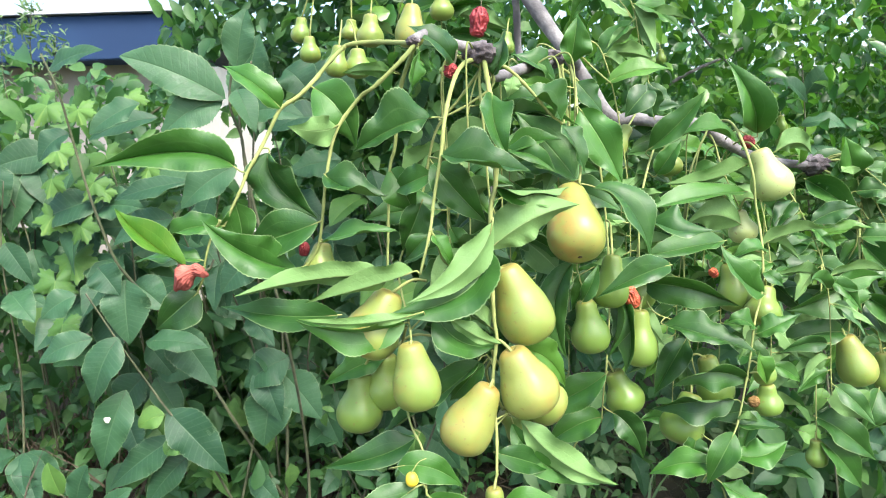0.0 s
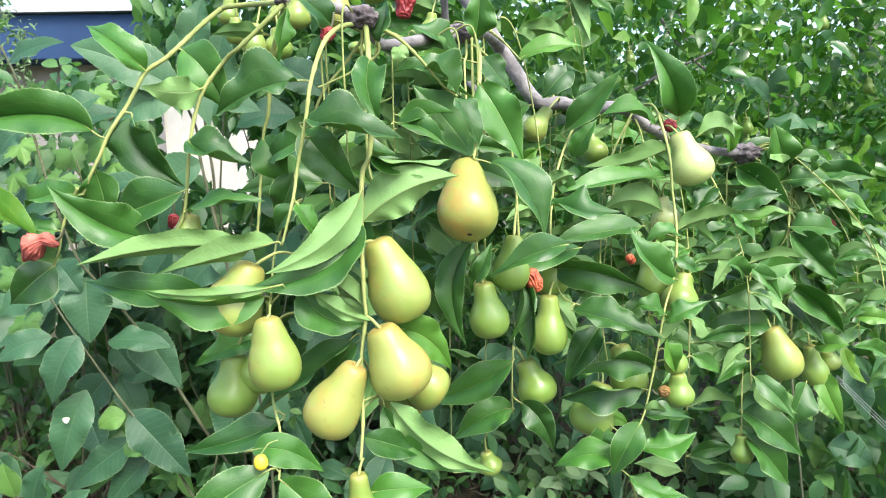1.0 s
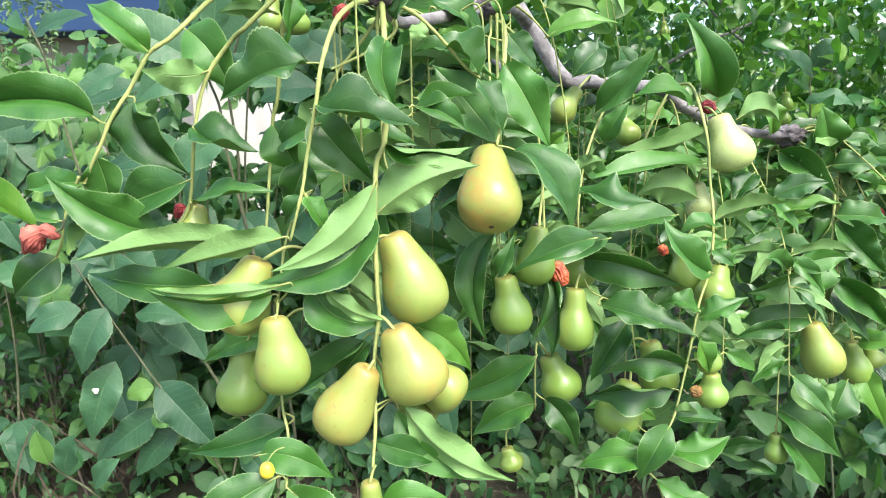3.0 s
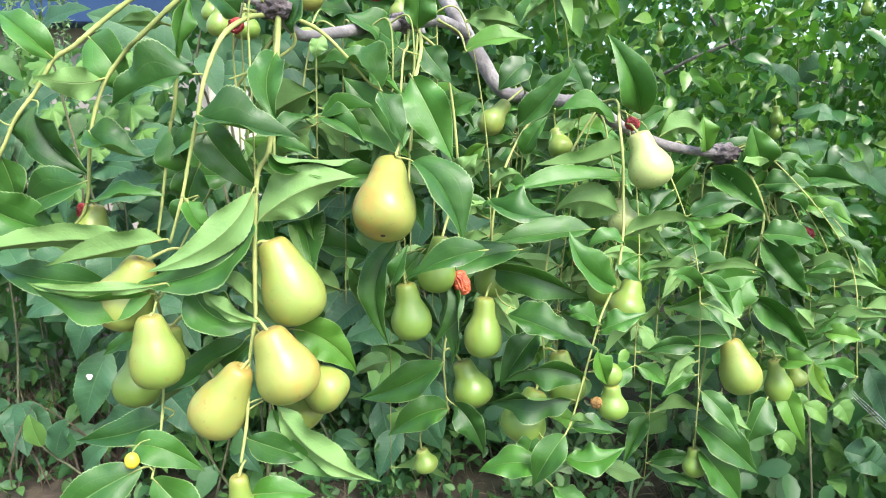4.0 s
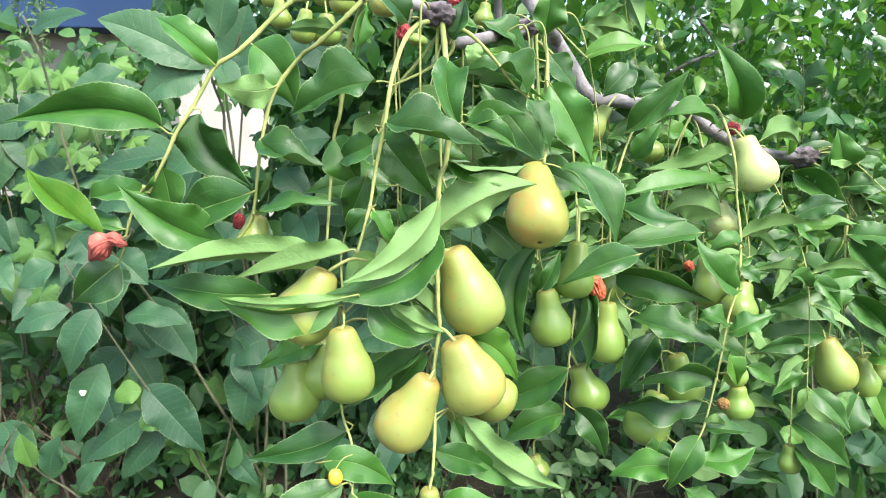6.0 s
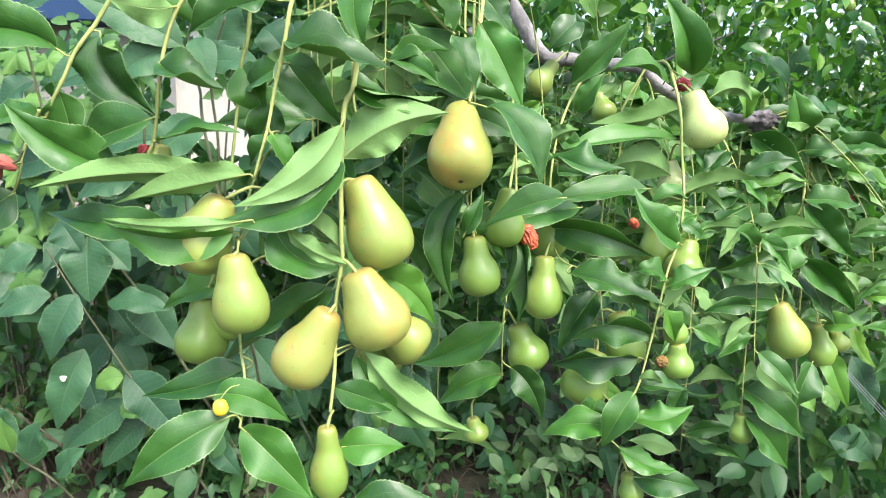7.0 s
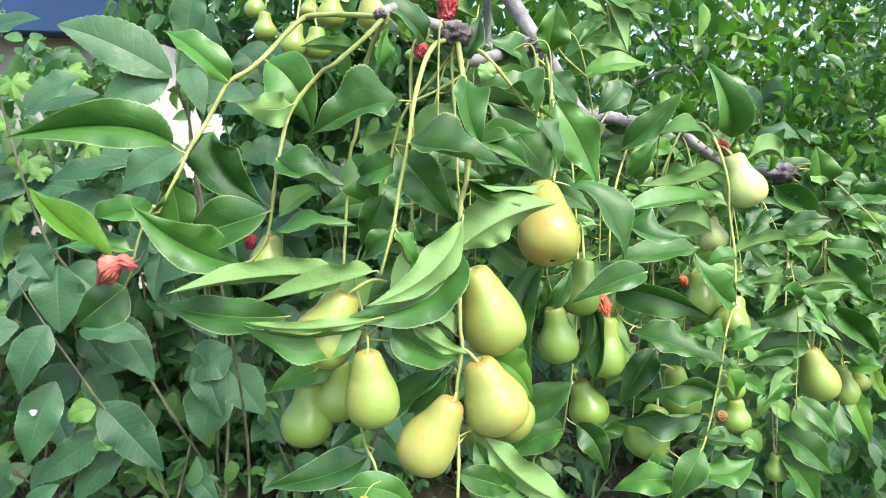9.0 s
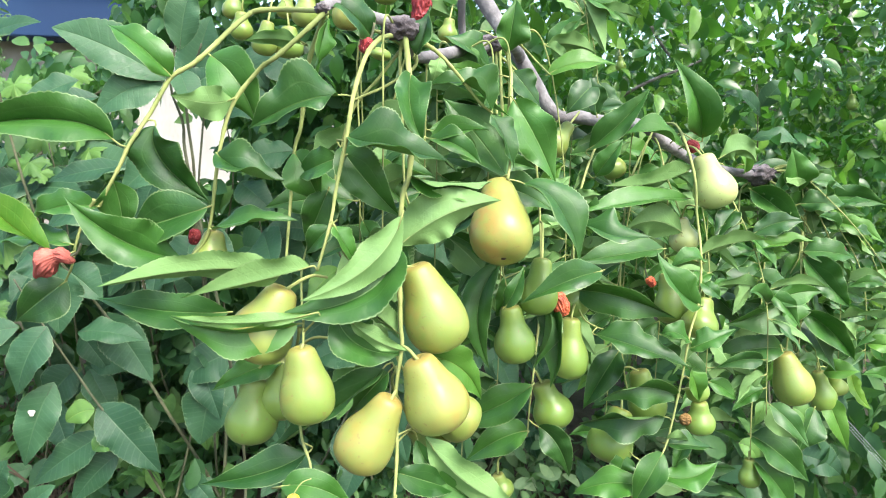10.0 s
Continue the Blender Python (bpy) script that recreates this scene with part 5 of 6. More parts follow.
s_long = stem([(-1.203, 1.550, 1.751), (-1.164, 1.550, 1.641), (-1.147, 1.580, 1.460), (-1.127, 1.600, 1.307), (-1.104, 1.650, 1.133), (-1.074, 1.680, 1.057), (-0.995, 1.750, 0.893), (-0.918, 1.800, 0.711), (-0.834, 1.850, 0.495), (-0.755, 1.950, 0.246), (-0.672, 2.000, -0.001)], 0.0030, 0.0060, bush)
s_low = stem([(-1.180, 1.600, 1.031), (-1.100, 1.620, 0.857), (-1.040, 1.650, 0.718), (-0.984, 1.680, 0.591), (-0.921, 1.750, 0.438), (-0.855, 1.850, 0.168), (-0.773, 1.950, -0.082)], 0.0026, 0.0050, bush)
s_dry = stem([(-0.652, 1.900, 0.809), (-0.653, 1.900, 0.599), (-0.666, 1.920, 0.373), (-0.698, 1.950, 0.030), (-0.713, 1.950, -0.255)], 0.0050, 0.0070, bush)
s_top = stem([(-0.610, 1.600, 1.720), (-0.664, 1.620, 1.566), (-0.660, 1.650, 1.371), (-0.675, 1.700, 1.194), (-0.692, 1.900, 0.809)], 0.0030, 0.0060, bush)
stem([(-0.670, 1.900, 1.725), (-0.721, 1.950, 1.472), (-0.760, 2.000, 1.177), (-0.740, 2.000, 0.738), (-0.740, 2.050, 0.170)], 0.0030, 0.0050, bush)
s_shoot = stem([(-1.277, 1.500, 0.416), (-1.252, 1.520, 0.370), (-1.175, 1.550, 0.283), (-1.123, 1.700, 0.030)], 0.0030, 0.0040, bush)
broad_leaf(s_low, (-1.113, 1.630, 0.680), (-1.197, 1.610, 0.434), 0.126, (0.2, 0.2, 1), 14)
broad_leaf(s_low, (-1.106, 1.600, 0.872), (-1.186, 1.580, 0.677), 0.132, (-0.1, 0.3, 1), 14)
broad_leaf(s_low, (-1.191, 1.600, 0.882), (-1.341, 1.580, 0.816), 0.098, (0, 0.5, 0.8), 14)
broad_leaf(s_low, (-1.083, 1.660, 1.044), (-1.079, 1.640, 0.851), 0.153, (0.2, 0.3, 0.9), 14)
broad_leaf(s_long, (-1.042, 1.700, 0.842), (-0.842, 1.680, 0.821), 0.095, (0, 0.8, 0.6), 14)
broad_leaf(s_low, (-0.984, 1.680, 0.591), (-0.803, 1.660, 0.383), 0.153, (-0.1, 0.5, 0.8), 14)
broad_leaf(s_low, (-1.004, 1.700, 0.493), (-1.219, 1.680, 0.333), 0.115, (0.1, 0.5, 0.8), 14)
broad_leaf(s_low, (-0.972, 1.720, 0.412), (-1.107, 1.700, 0.258), 0.104, (0.2, 0.4, 0.8), 14)
broad_leaf(s_dry, (-0.687, 1.850, 0.602), (-0.728, 1.830, 0.399), 0.174, (0.1, 0.3, 1), 14)
broad_leaf(s_shoot, (-1.277, 1.500, 0.416), (-1.290, 1.480, 0.531), 0.067, (0.2, 0.3, 1), 14, True)
broad_leaf(s_shoot, (-1.228, 1.500, 0.396), (-1.168, 1.480, 0.519), 0.086, (0.1, 0.3, 1), 14)
broad_leaf(s_shoot, (-1.157, 1.530, 0.324), (-1.054, 1.510, 0.424), 0.073, (0, 0.5, 0.8), 14)
broad_leaf(s_low, (-1.006, 1.660, 0.599), (-1.079, 1.640, 0.567), 0.080, (0, 0.5, 0.9), 14, True)
broad_leaf(s_low, (-0.954, 1.660, 0.492), (-1.002, 1.640, 0.469), 0.072, (0, 0.5, 0.9), 14, True)
s_near = stem([(-0.500, 1.080, 1.686), (-0.523, 1.080, 1.569), (-0.504, 1.090, 1.485), (-0.502, 1.110, 1.382), (-0.470, 1.250, 0.950), (-0.520, 1.600, 0.450), (-0.560, 1.700, -0.020)], 0.0022, 0.0050, bush)
broad_leaf(s_near, (-0.540, 1.060, 1.583), (-0.730, 1.020, 1.665), 0.105, (0.1, 0.3, 0.95), 14)
broad_leaf(s_near, (-0.546, 1.070, 1.570), (-0.666, 1.040, 1.495), 0.088, (0.1, 0.2, 0.98), 14)
broad_leaf(s_near, (-0.499, 1.070, 1.589), (-0.458, 1.040, 1.496), 0.062, (0.4, 0.3, 0.9), 14)
broad_leaf(s_near, (-0.500, 1.080, 1.647), (-0.469, 1.080, 1.766), 0.075, (0.2, 0.4, 0.9), 14)
broad_leaf(s_near, (-0.487, 1.100, 1.545), (-0.358, 1.080, 1.529), 0.075, (0.0, 0.6, 0.8), 14)
broad_leaf(s_long, (-1.146, 1.500, 1.705), (-0.987, 1.480, 1.747), 0.075, (0.1, 0.6, 0.8), 14)
broad_leaf(s_long, (-0.898, 1.450, 1.594), (-1.022, 1.420, 1.515), 0.085, (0.1, 0.6, 0.8), 14)
broad_leaf(s_top, (-0.661, 1.620, 1.569), (-0.567, 1.600, 1.640), 0.108, (0, 0.5, 0.8), 14)
broad_leaf(s_top, (-0.652, 1.640, 1.599), (-0.587, 1.620, 1.799), 0.145, (0.1, 0.4, 0.9), 14)
broad_leaf(s_top, (-0.403, 1.600, 1.551), (-0.561, 1.580, 1.514), 0.118, (0, 0.6, 0.8), 14)
broad_leaf(s_long, (-0.912, 1.580, 1.562), (-1.099, 1.560, 1.499), 0.081, (0, 0.6, 0.8), 14)
broad_leaf(s_top, (-0.698, 1.620, 1.408), (-0.858, 1.600, 1.287), 0.131, (0.1, 0.4, 0.9), 14)
broad_leaf(s_long, (-0.853, 1.620, 1.368), (-1.061, 1.600, 1.320), 0.088, (0, 0.7, 0.7), 14)
broad_leaf(s_long, (-0.927, 1.660, 1.252), (-1.098, 1.640, 1.176), 0.124, (0, 0.6, 0.8), 14)
broad_leaf(s_long, (-1.174, 1.580, 1.522), (-1.252, 1.560, 1.442), 0.091, (0, 0.5, 0.8), 14)
broad_leaf(s_long, (-1.068, 1.700, 1.035), (-0.963, 1.680, 0.948), 0.117, (0, 0.5, 0.8), 14)
broad_leaf(s_long, (-1.162, 1.660, 1.097), (-1.094, 1.640, 1.012), 0.114, (0, 0.4, 0.9), 14)
broad_leaf(s_long, (-1.244, 1.640, 1.014), (-1.340, 1.620, 0.949), 0.104, (0, 0.5, 0.9), 14)
broad_leaf(s_long, (-0.991, 1.780, 0.866), (-0.853, 1.760, 0.655), 0.144, (0, 0.4, 0.9), 14)
broad_leaf(s_dry, (-0.646, 1.880, 0.649), (-0.520, 1.860, 0.485), 0.154, (0, 0.4, 0.9), 14)
broad_leaf(s_dry, (-0.643, 1.880, 0.711), (-0.790, 1.860, 0.616), 0.153, (0, 0.5, 0.9), 14)
broad_leaf(s_top, (-0.675, 1.750, 1.115), (-0.802, 1.730, 0.990), 0.140, (0, 0.5, 0.9), 14)
broad_leaf(s_top, (-0.682, 1.750, 1.152), (-0.569, 1.730, 0.989), 0.139, (0, 0.5, 0.9), 14)
broad_leaf(s_top, (-0.402, 1.800, 1.419), (-0.561, 1.780, 1.383), 0.120, (0, 0.6, 0.8), 14)
broad_leaf(s_top, (-0.462, 1.800, 1.715), (-0.322, 1.780, 1.612), 0.136, (0, 0.5, 0.9), 14)
broad_leaf(s_top, (-0.550, 1.800, 1.714), (-0.463, 1.780, 1.611), 0.136, (0, 0.5, 0.9), 14)
spread = random.Random(8)


def shoots(n, count, x0, x1, y0, y1, top, size):
    """Upright leafy shoots of the bush, each from the ground, with stalked leaves along it."""
    ways = []
    for _ in range(n):
        x, y, z = spread.uniform(x0, x1), spread.uniform(y0, y1), spread.uniform(*top)
        line = [(x + spread.uniform(-0.25, 0.25), y + spread.uniform(0, 0.2), 0), (x + spread.uniform(-0.1, 0.1), y + 0.05, 0.45 * z), (x, y, 0.8 * z), (x + spread.uniform(-0.1, 0.1), y - 0.04, z)]
        ways.append((stem(line, 0.005, 0.002, bush, 24), smooth_line(line, 24)))
    for i in range(count):
        shoot, pts = ways[i % n]
        for _ in range(4):
            p = pts[spread.randint(3, 23)]
            d = Vector((spread.uniform(-1, 1), spread.uniform(-0.6, 0.1), spread.uniform(-1.2, 0.1))).normalized() * spread.uniform(*size)
            x, y, z = p[0] + 0.3 * d.x, p[1] + 0.3 * d.y - 0.01, p[2] + 0.15 * abs(d.z)
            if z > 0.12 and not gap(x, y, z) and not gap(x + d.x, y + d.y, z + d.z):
                broad_leaf(shoot, (x, y, z), (x + d.x, y + d.y, z + d.z), d.length * spread.uniform(0.55, 0.7), (spread.uniform(-0.4, 0.4), spread.uniform(0.2, 0.9), spread.uniform(0.3, 1)), 14, spread.random() < 0.1, origin=tuple(p))
                break


shoots(22, 230, -2.1, -0.05, 1.85, 2.35, (1.2, 1.72), (0.13, 0.24))
shoots(16, 150, -1.15, 0.9, 2.0, 2.5, (0.45, 1.0), (0.1, 0.18))
sapling = thing("mulberry_sapling", (1.200, 1.250, 0.000), "slender sapling with broad matte toothed leaves beside the tree", "sapling")
s_right = stem([(0.810, 1.200, 1.627), (0.825, 1.200, 1.491), (0.838, 1.200, 1.337), (0.891, 1.220, 1.090), (0.953, 1.250, 0.790), (1.024, 1.250, 0.311)], 0.0015, 0.0030, sapling)
broad_leaf(s_right, (0.839, 1.180, 1.430), (0.849, 1.160, 1.345), 0.087, (0, 0.4, 0.9), 14)
broad_leaf(s_right, (0.812, 1.180, 1.484), (0.902, 1.160, 1.472), 0.053, (0, 0.7, 0.7), 14)
broad_leaf(s_right, (0.813, 1.180, 1.540), (0.714, 1.160, 1.586), 0.047, (0, 0.6, 0.8), 14)
broad_leaf(s_right, (0.814, 1.180, 1.557), (0.858, 1.160, 1.612), 0.050, (0, 0.5, 0.8), 14)
broad_leaf(s_right, (0.857, 1.180, 1.315), (0.953, 1.160, 1.208), 0.089, (0, 0.5, 0.9), 14)
broad_leaf(s_right, (0.943, 1.200, 1.384), (1.043, 1.180, 1.304), 0.092, (0, 0.5, 0.9), 14)
broad_leaf(s_right, (0.946, 1.200, 1.404), (0.992, 1.180, 1.355), 0.057, (0, 0.3, -0.9), 14)
broad_leaf(s_right, (1.127, 1.300, 0.838), (1.178, 1.280, 0.693), 0.080, (0, 0.4, 0.9), 14)
broad_leaf(s_right, (1.099, 1.300, 0.615), (1.195, 1.280, 0.566), 0.099, (0, 0.5, 0.9), 14)
broad_leaf(s_right, (0.994, 1.200, 0.795), (1.034, 1.200, 0.737), 0.058, (0, 0.5, 0.9), 14, True)
broad_leaf(s_right, (0.928, 1.200, 0.783), (0.980, 1.200, 0.734), 0.050, (0, 0.5, 0.9), 14, True)
broad_leaf(s_right, (0.870, 1.220, 0.689), (0.917, 1.220, 0.639), 0.055, (0, 0.5, 0.9), 14, True)
broad_leaf(s_right, (0.939, 1.250, 0.789), (0.916, 1.250, 0.723), 0.040, (0, 0.5, 0.9), 14, True)

vine = thing("grape_vine", (-1.6, 2.3, 0), "climbing vine with light yellow-green lobed leaves", "vine")
vine_stem = stem([(-1.6, 2.3, 0), (-1.5, 2.25, 0.5), (-1.55, 2.1, 1.0), (-1.3, 2.2, 1.5), (-1.0, 2.3, 1.75)], 0.012, 0.004, vine)


def lobed_leaf(parent, at, size, face, spin):
    """A five-lobed vine leaf: a cupped fan with deep bays and toothed lobes, of two sheets."""
    k = next(seeds)
    r = random.Random(k)
    n = np.array([face[0], -face[2], face[1]], float)
    n /= np.linalg.norm(n)
    up = np.array([0.0, 0.0, -1.0])
    down = up - n * (up @ n)
    down /= np.linalg.norm(down)
    side = np.cross(down, n)
    rings, steps = 5, 72
    top, att = [np.array(at)], [(0.5, 0, 0)]
    for i in range(1, rings + 1):
        for j in range(steps):
            t = -2.75 + 5.5 * j / (steps - 1)
            lobe = 1 - 0.78 * abs(t / 1.1 - round(t / 1.1)) * (1.15 - 0.12 * abs(t))
            tooth = 1 + (0.07 if j % 4 < 2 else -0.05) * (i == rings)
            rad = size * 0.5 * lobe * tooth * (1 - 0.18 * abs(t) / 2.75) * i / rings
            a = t + spin
            top.append(np.array(at) + rad * (math.cos(a) * down + math.sin(a) * side) + n * (0.16 * size * (i / rings) ** 2 * math.sin(3 * t + k) * 0.35 - 0.1 * size * (i / rings) ** 2))
            att.append((0.5 * i / rings, (t / 2.75) * 0.9, 0))
    faces = [(0, 1 + j, 2 + j) for j in range(steps - 1)]
    faces += [(1 + i * steps + j, 1 + (i + 1) * steps + j, 2 + (i + 1) * steps + j, 2 + i * steps + j) for i in range(rings - 1) for j in range(steps - 1)]
    m = len(top)
    verts = top + [v - n * 0.0006 for v in top]
    both = faces + [tuple(m + q for q in f[::-1]) for f in faces]
    return part("leaf", verts, both, [vine_top, broad_under], parent, at, slots=[0] * len(faces) + [1] * len(faces), attribute=("blade", att + att))


lobed_leaf(vine_stem, (-1.150, 1.809, 1.599), 0.163, (-0.24, 0.50, 0.66), -0.52)
lobed_leaf(vine_stem, (-1.099, 1.850, 1.649), 0.135, (0.25, 0.70, 0.91), -0.33)
lobed_leaf(vine_stem, (-1.107, 1.884, 1.488), 0.194, (-0.13, 0.39, 0.64), -0.34)
lobed_leaf(vine_stem, (-1.263, 1.982, 1.455), 0.178, (0.20, 0.70, 0.92), -0.37)
lobed_leaf(vine_stem, (-1.235, 1.827, 1.366), 0.141, (0.08, 0.67, 0.94), 0.46)
lobed_leaf(vine_stem, (-1.315, 1.772, 1.477), 0.135, (0.06, 0.64, 0.80), -0.39)
lobed_leaf(vine_stem, (-1.063, 1.868, 1.407), 0.125, (-0.25, 0.77, 0.95), 0.06)
lobed_leaf(vine_stem, (-1.388, 1.825, 1.254), 0.146, (0.25, 0.59, 0.95), 0.42)
lobed_leaf(vine_stem, (-1.363, 1.877, 1.094), 0.199, (-0.05, 0.60, 0.77), -0.41)
lobed_leaf(vine_stem, (-1.406, 1.826, 1.031), 0.168, (0.19, 0.32, 0.62), 0.15)
lobed_leaf(vine_stem, (-1.203, 1.820, 1.336), 0.100, (0.02, 0.54, 0.74), 0.60)
lobed_leaf(vine_stem, (-1.247, 1.799, 1.606), 0.131, (-0.05, 0.40, 0.85), -0.27)
lobed_leaf(vine_stem, (-1.370, 1.839, 1.625), 0.155, (0.15, 0.46, 0.82), 0.49)
lobed_leaf(vine_stem, (-1.345, 1.775, 1.382), 0.132, (-0.26, 0.41, 0.91), 0.14)
lobed_leaf(vine_stem, (-1.286, 1.809, 1.219), 0.137, (-0.10, 0.39, 0.78), -0.55)
lobed_leaf(vine_stem, (-1.051, 1.924, 1.283), 0.120, (0.24, 0.78, 0.89), 0.55)
lobed_leaf(vine_stem, (-1.355, 1.755, 0.895), 0.137, (-0.13, 0.78, 0.91), -0.11)
lobed_leaf(vine_stem, (-1.081, 1.986, 0.746), 0.154, (0.07, 0.71, 0.72), -0.37)

dropping = [(-1.1525 + 0.009 * math.cos(t) * (1 + 0.4 * math.sin(3 * t)), 1.588, 0.6165 + 0.012 * math.sin(t) * (1 + 0.3 * math.cos(2 * t))) for t in np.linspace(0, 6.0, 14)]
part("white_spot", dropping + [(x, y + 0.004, z) for x, y, z in dropping], [tuple(range(14)), tuple(range(27, 13, -1))] + [(i, (i + 1) % 14, 14 + (i + 1) % 14, 14 + i) for i in range(14)], [cream_wall], s_low, (-1.1525, 1.588, 0.6165), "small white spot on a leaf", smooth=False)

# ---- slender shrub before the eaves ----
shrub = thing("willow_shrub", (-1.72, 2.3, 0), "slender shrub with narrow pale grey-green leaves before the eaves", "shrub")
wisp = np.random.default_rng(31)
for top_x, top_z in ((-1.98, 2.02), (-1.88, 2.1), (-1.78, 1.98), (-1.66, 2.06), (-1.58, 1.93), (-1.9, 1.86)):
    way = [(-1.72 + 0.1 * (top_x + 1.75), 2.3, 0), (-1.72 + 0.5 * (top_x + 1.75), 2.33, 0.9), (top_x - 0.04, 2.34, top_z - 0.25), (top_x, 2.32, top_z)]
    switch = stem(way, 0.004, 0.0012, shrub, 24)
    line = np.array(smooth_line(way, 60))[38:]
    p = np.repeat(line, 6, axis=0) + wisp.normal(0, 0.022, (len(line) * 6, 3))
    n = len(p)
    size = wisp.uniform(0.022, 0.045, n)
    crowd("foliage", p, wisp.normal(0, 0.7, (n, 3)) + np.array([0, -0.2, 0.4]), wisp.normal(0, 1, (n, 3)) + np.array([0, -0.8, 0.6]), size, size * 0.26, weed_green, switch, placed[switch.name], "narrow pale leaves")

# ---- thicket, weeds and straw on the ground ----
def tuft(name, n, x0, x1, y0, y1, height, material, label, category, seed, thin=0.05, lean=0.35):
    g = np.random.default_rng(seed)
    p = np.stack([g.uniform(x0, x1, n), g.uniform(y0, y1, n), np.zeros(n)], 1)
    a = np.stack([g.normal(0, lean, n), g.normal(0, lean, n), np.ones(n)], 1)
    ln = height * g.uniform(0.4, 1.2, n)
    ob = crowd(name, p, a, g.normal(0, 1, (n, 3)), ln, ln * thin, material, label=label, droop=0.5)
    return tagged(ob, category=category)


def bushes(name, n, box, length, material, label, seed, lump=0.3):
    return tagged(crown(name, n, box, length, material, None, label, lump, seed), category="bushes")


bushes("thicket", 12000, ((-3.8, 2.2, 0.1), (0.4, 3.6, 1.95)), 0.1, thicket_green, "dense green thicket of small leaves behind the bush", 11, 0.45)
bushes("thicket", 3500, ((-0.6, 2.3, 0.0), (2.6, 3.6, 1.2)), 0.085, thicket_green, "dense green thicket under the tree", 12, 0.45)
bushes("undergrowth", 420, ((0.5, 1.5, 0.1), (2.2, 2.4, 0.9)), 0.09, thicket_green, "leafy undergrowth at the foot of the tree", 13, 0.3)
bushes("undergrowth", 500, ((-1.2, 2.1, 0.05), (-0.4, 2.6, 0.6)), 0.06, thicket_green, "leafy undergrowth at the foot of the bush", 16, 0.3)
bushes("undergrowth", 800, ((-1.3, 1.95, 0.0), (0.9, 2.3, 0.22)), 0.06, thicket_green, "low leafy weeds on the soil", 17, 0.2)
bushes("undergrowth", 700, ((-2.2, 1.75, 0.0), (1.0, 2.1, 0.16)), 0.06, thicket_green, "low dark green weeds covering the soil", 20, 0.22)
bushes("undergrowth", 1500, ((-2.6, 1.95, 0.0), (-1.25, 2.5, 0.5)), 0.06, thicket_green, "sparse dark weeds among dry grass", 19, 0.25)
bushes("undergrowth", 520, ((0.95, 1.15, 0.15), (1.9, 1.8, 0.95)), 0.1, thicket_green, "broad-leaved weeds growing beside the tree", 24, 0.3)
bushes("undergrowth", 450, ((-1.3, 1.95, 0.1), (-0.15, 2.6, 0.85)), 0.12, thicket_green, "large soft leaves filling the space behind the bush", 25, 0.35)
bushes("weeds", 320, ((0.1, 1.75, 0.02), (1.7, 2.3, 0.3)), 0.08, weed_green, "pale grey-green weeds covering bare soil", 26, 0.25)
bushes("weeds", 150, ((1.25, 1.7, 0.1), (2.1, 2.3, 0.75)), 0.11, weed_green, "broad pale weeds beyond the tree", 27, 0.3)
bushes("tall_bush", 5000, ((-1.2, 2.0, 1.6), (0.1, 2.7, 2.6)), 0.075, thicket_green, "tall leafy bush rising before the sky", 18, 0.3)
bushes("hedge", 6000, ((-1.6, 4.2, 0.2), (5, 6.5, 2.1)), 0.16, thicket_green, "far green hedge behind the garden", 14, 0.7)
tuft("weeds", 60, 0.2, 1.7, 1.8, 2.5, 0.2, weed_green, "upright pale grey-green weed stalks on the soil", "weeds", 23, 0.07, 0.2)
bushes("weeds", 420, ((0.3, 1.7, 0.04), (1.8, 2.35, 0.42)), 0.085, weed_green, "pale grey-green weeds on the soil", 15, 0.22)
tuft("dry_grass", 480, -2.6, -1.25, 1.85, 2.5, 0.42, straw, "dry brown grass stalks standing in the soil", "grass", 21, 0.02)
tuft("dry_grass", 900, -0.6, 1.8, 1.8, 2.6, 0.16, straw, "short dry straw on the soil", "grass", 22, 0.03, 1.2)

# ---- house ----
def box(x0, x1, y0, y1, z0, z1):
    v = [(x, y, z) for z in (z0, z1) for y in (y0, y1) for x in (x0, x1)]
    return v, [(0, 2, 3, 1), (4, 5, 7, 6), (0, 1, 5, 4), (1, 3, 7, 5), (3, 2, 6, 7), (2, 0, 4, 6)]


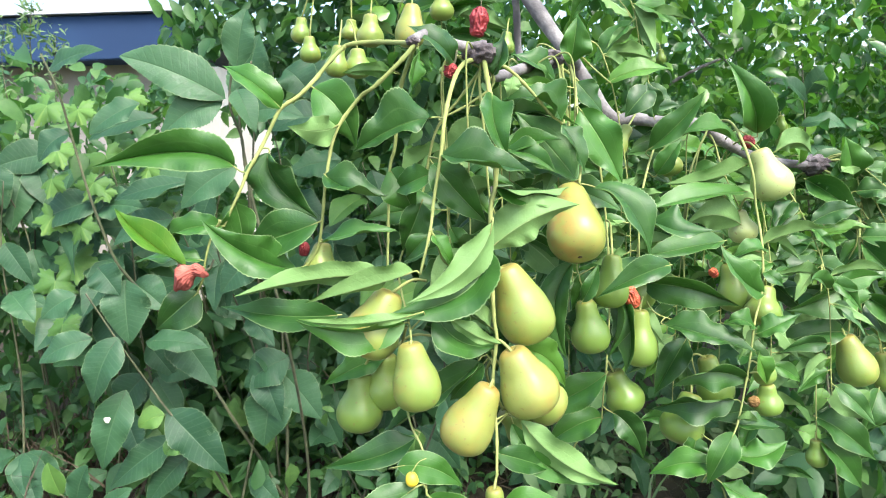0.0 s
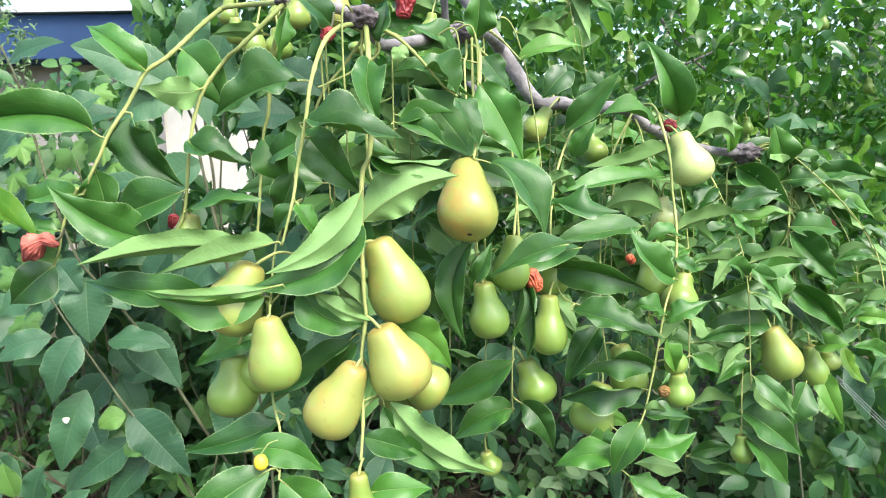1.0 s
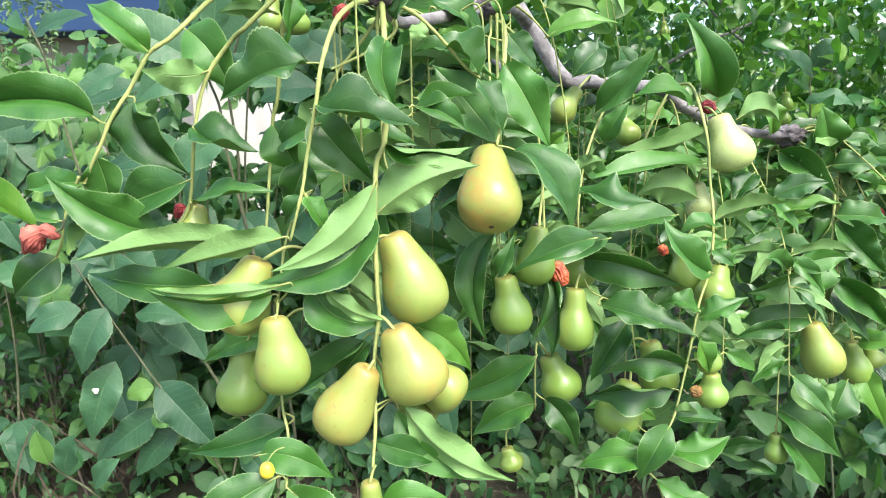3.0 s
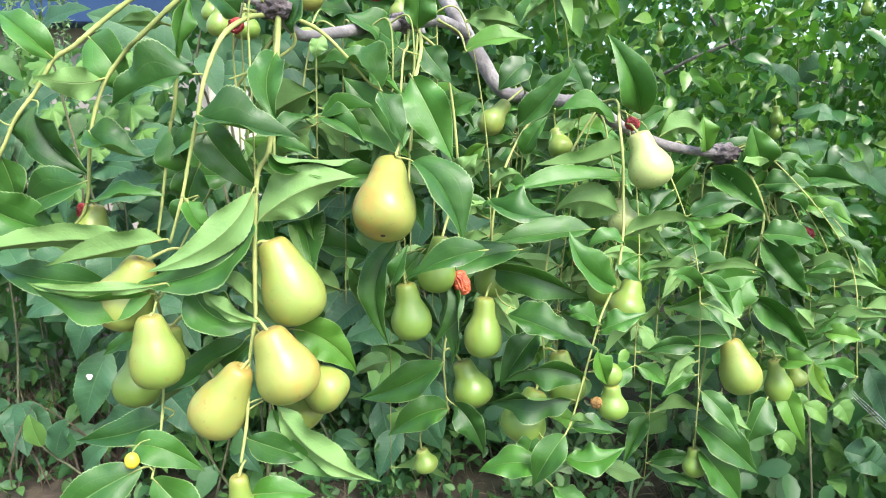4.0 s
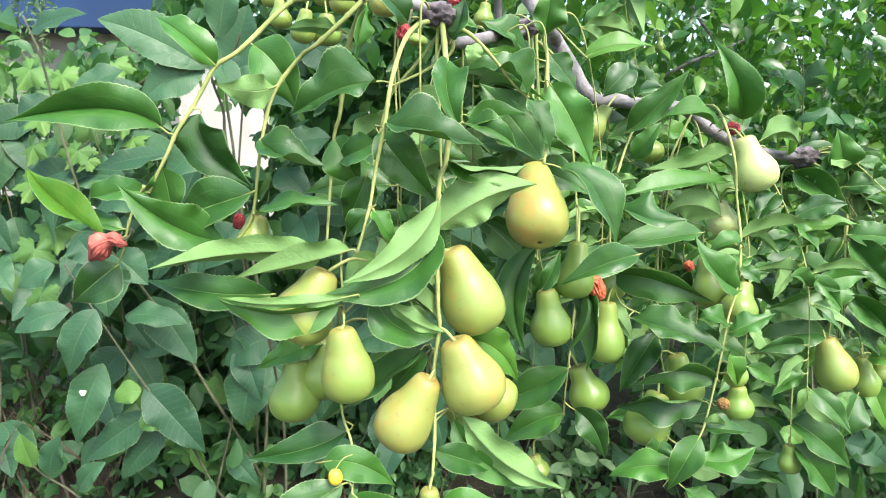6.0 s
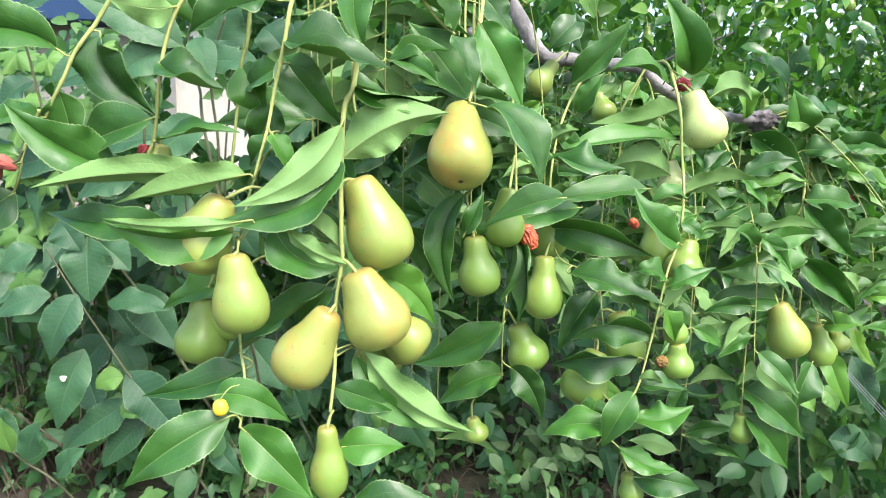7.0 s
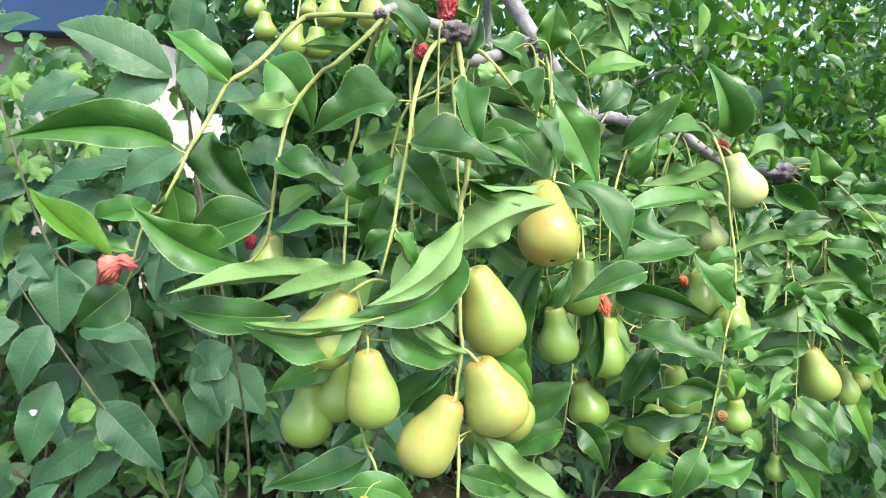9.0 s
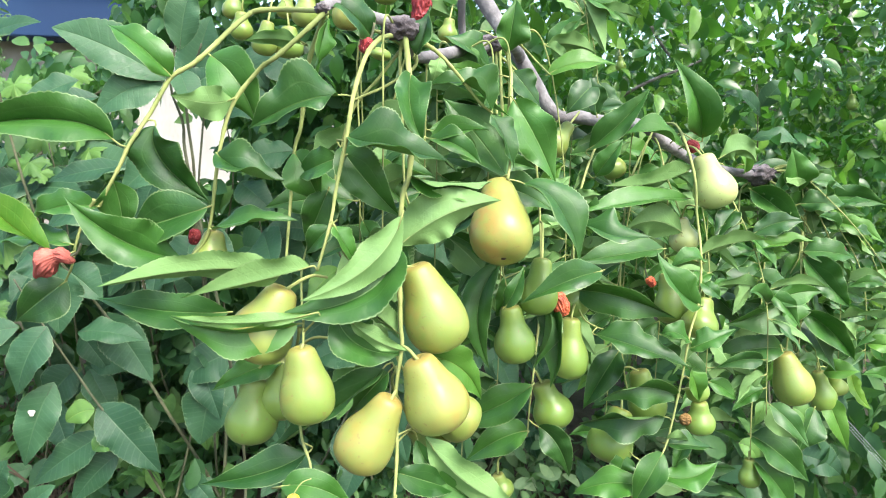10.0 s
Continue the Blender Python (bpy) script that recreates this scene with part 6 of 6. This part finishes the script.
def slab(name, parent, dims, material, label=""):
    bm = bmesh.new()
    v, f = box(*dims)
    vs = [bm.verts.new(p) for p in v]
    for q in f:
        bm.faces.new([vs[i] for i in q])
    bmesh.ops.bevel(bm, geom=bm.edges[:], offset=0.008, segments=2, affect="EDGES")
    bm.verts.index_update()
    verts, faces = [tuple(v.co) for v in bm.verts], [tuple(q.index for q in p.verts) for p in bm.faces]
    bm.free()
    return part(name, verts, faces, [material], parent, (dims[0], dims[2], dims[4]), label, smooth=False)


house = thing("house", (-4.6, 7.2, 0), "low stone house with cream side wall and dark blue eaves", "house")
slab("front_wall", house, (-7.0, -2.32, 5.2, 5.5, -0.05, 2.3), stone_face, "rough grey stone wall")
slab("side_wall", house, (-2.56, -2.31, 5.51, 9.2, -0.05, 2.3), cream_wall, "bright cream plastered wall")
slab("back_wall", house, (-7.0, -2.57, 8.9, 9.2, -0.05, 2.3), stone_face)
slab("side_wall", house, (-7.0, -6.7, 5.51, 8.89, -0.05, 2.3), stone_face)
slab("eave", house, (-7.3, -2.12, 4.85, 5.19, 2.17, 2.5), blue_metal, "dark blue painted metal eaves")
rv, rf = box(-7.3, -2.0, 4.8, 9.5, 2.51, 2.55)
rv = [(x, y, z + max(0.0, 0.35 - abs(y - 7.15) * 0.15)) for x, y, z in rv]
part("roof", rv, rf, [roof_sheet], house, (-4.6, 7.2, 2.5), "pale sheet roof", smooth=False)
slab("ceiling_boards", house, (-6.69, -2.57, 5.51, 8.89, 2.26, 2.3), blue_metal)

# ---- thin wires strung low beside the tree ----
wire_line = [(0.784, 0.800, 0.999), (0.835, 0.835, 0.958), (0.931, 0.900, 0.882), (1.151, 1.050, 0.707)]
wires = thing("wire", wire_line[0], "thin pale grey wires strung low past the tree", "wire")
for k in range(3):
    pts = smooth_line([(x + 0.002 * k * i, y + 0.003 * k, z - 0.003 * k * i - 0.004 * k) for i, (x, y, z) in enumerate(wire_line)], 20)
    v, f = tube(pts, [0.0005] * 20, 6)
    part("strand", v, f, [wire_grey], wires, pts[0])
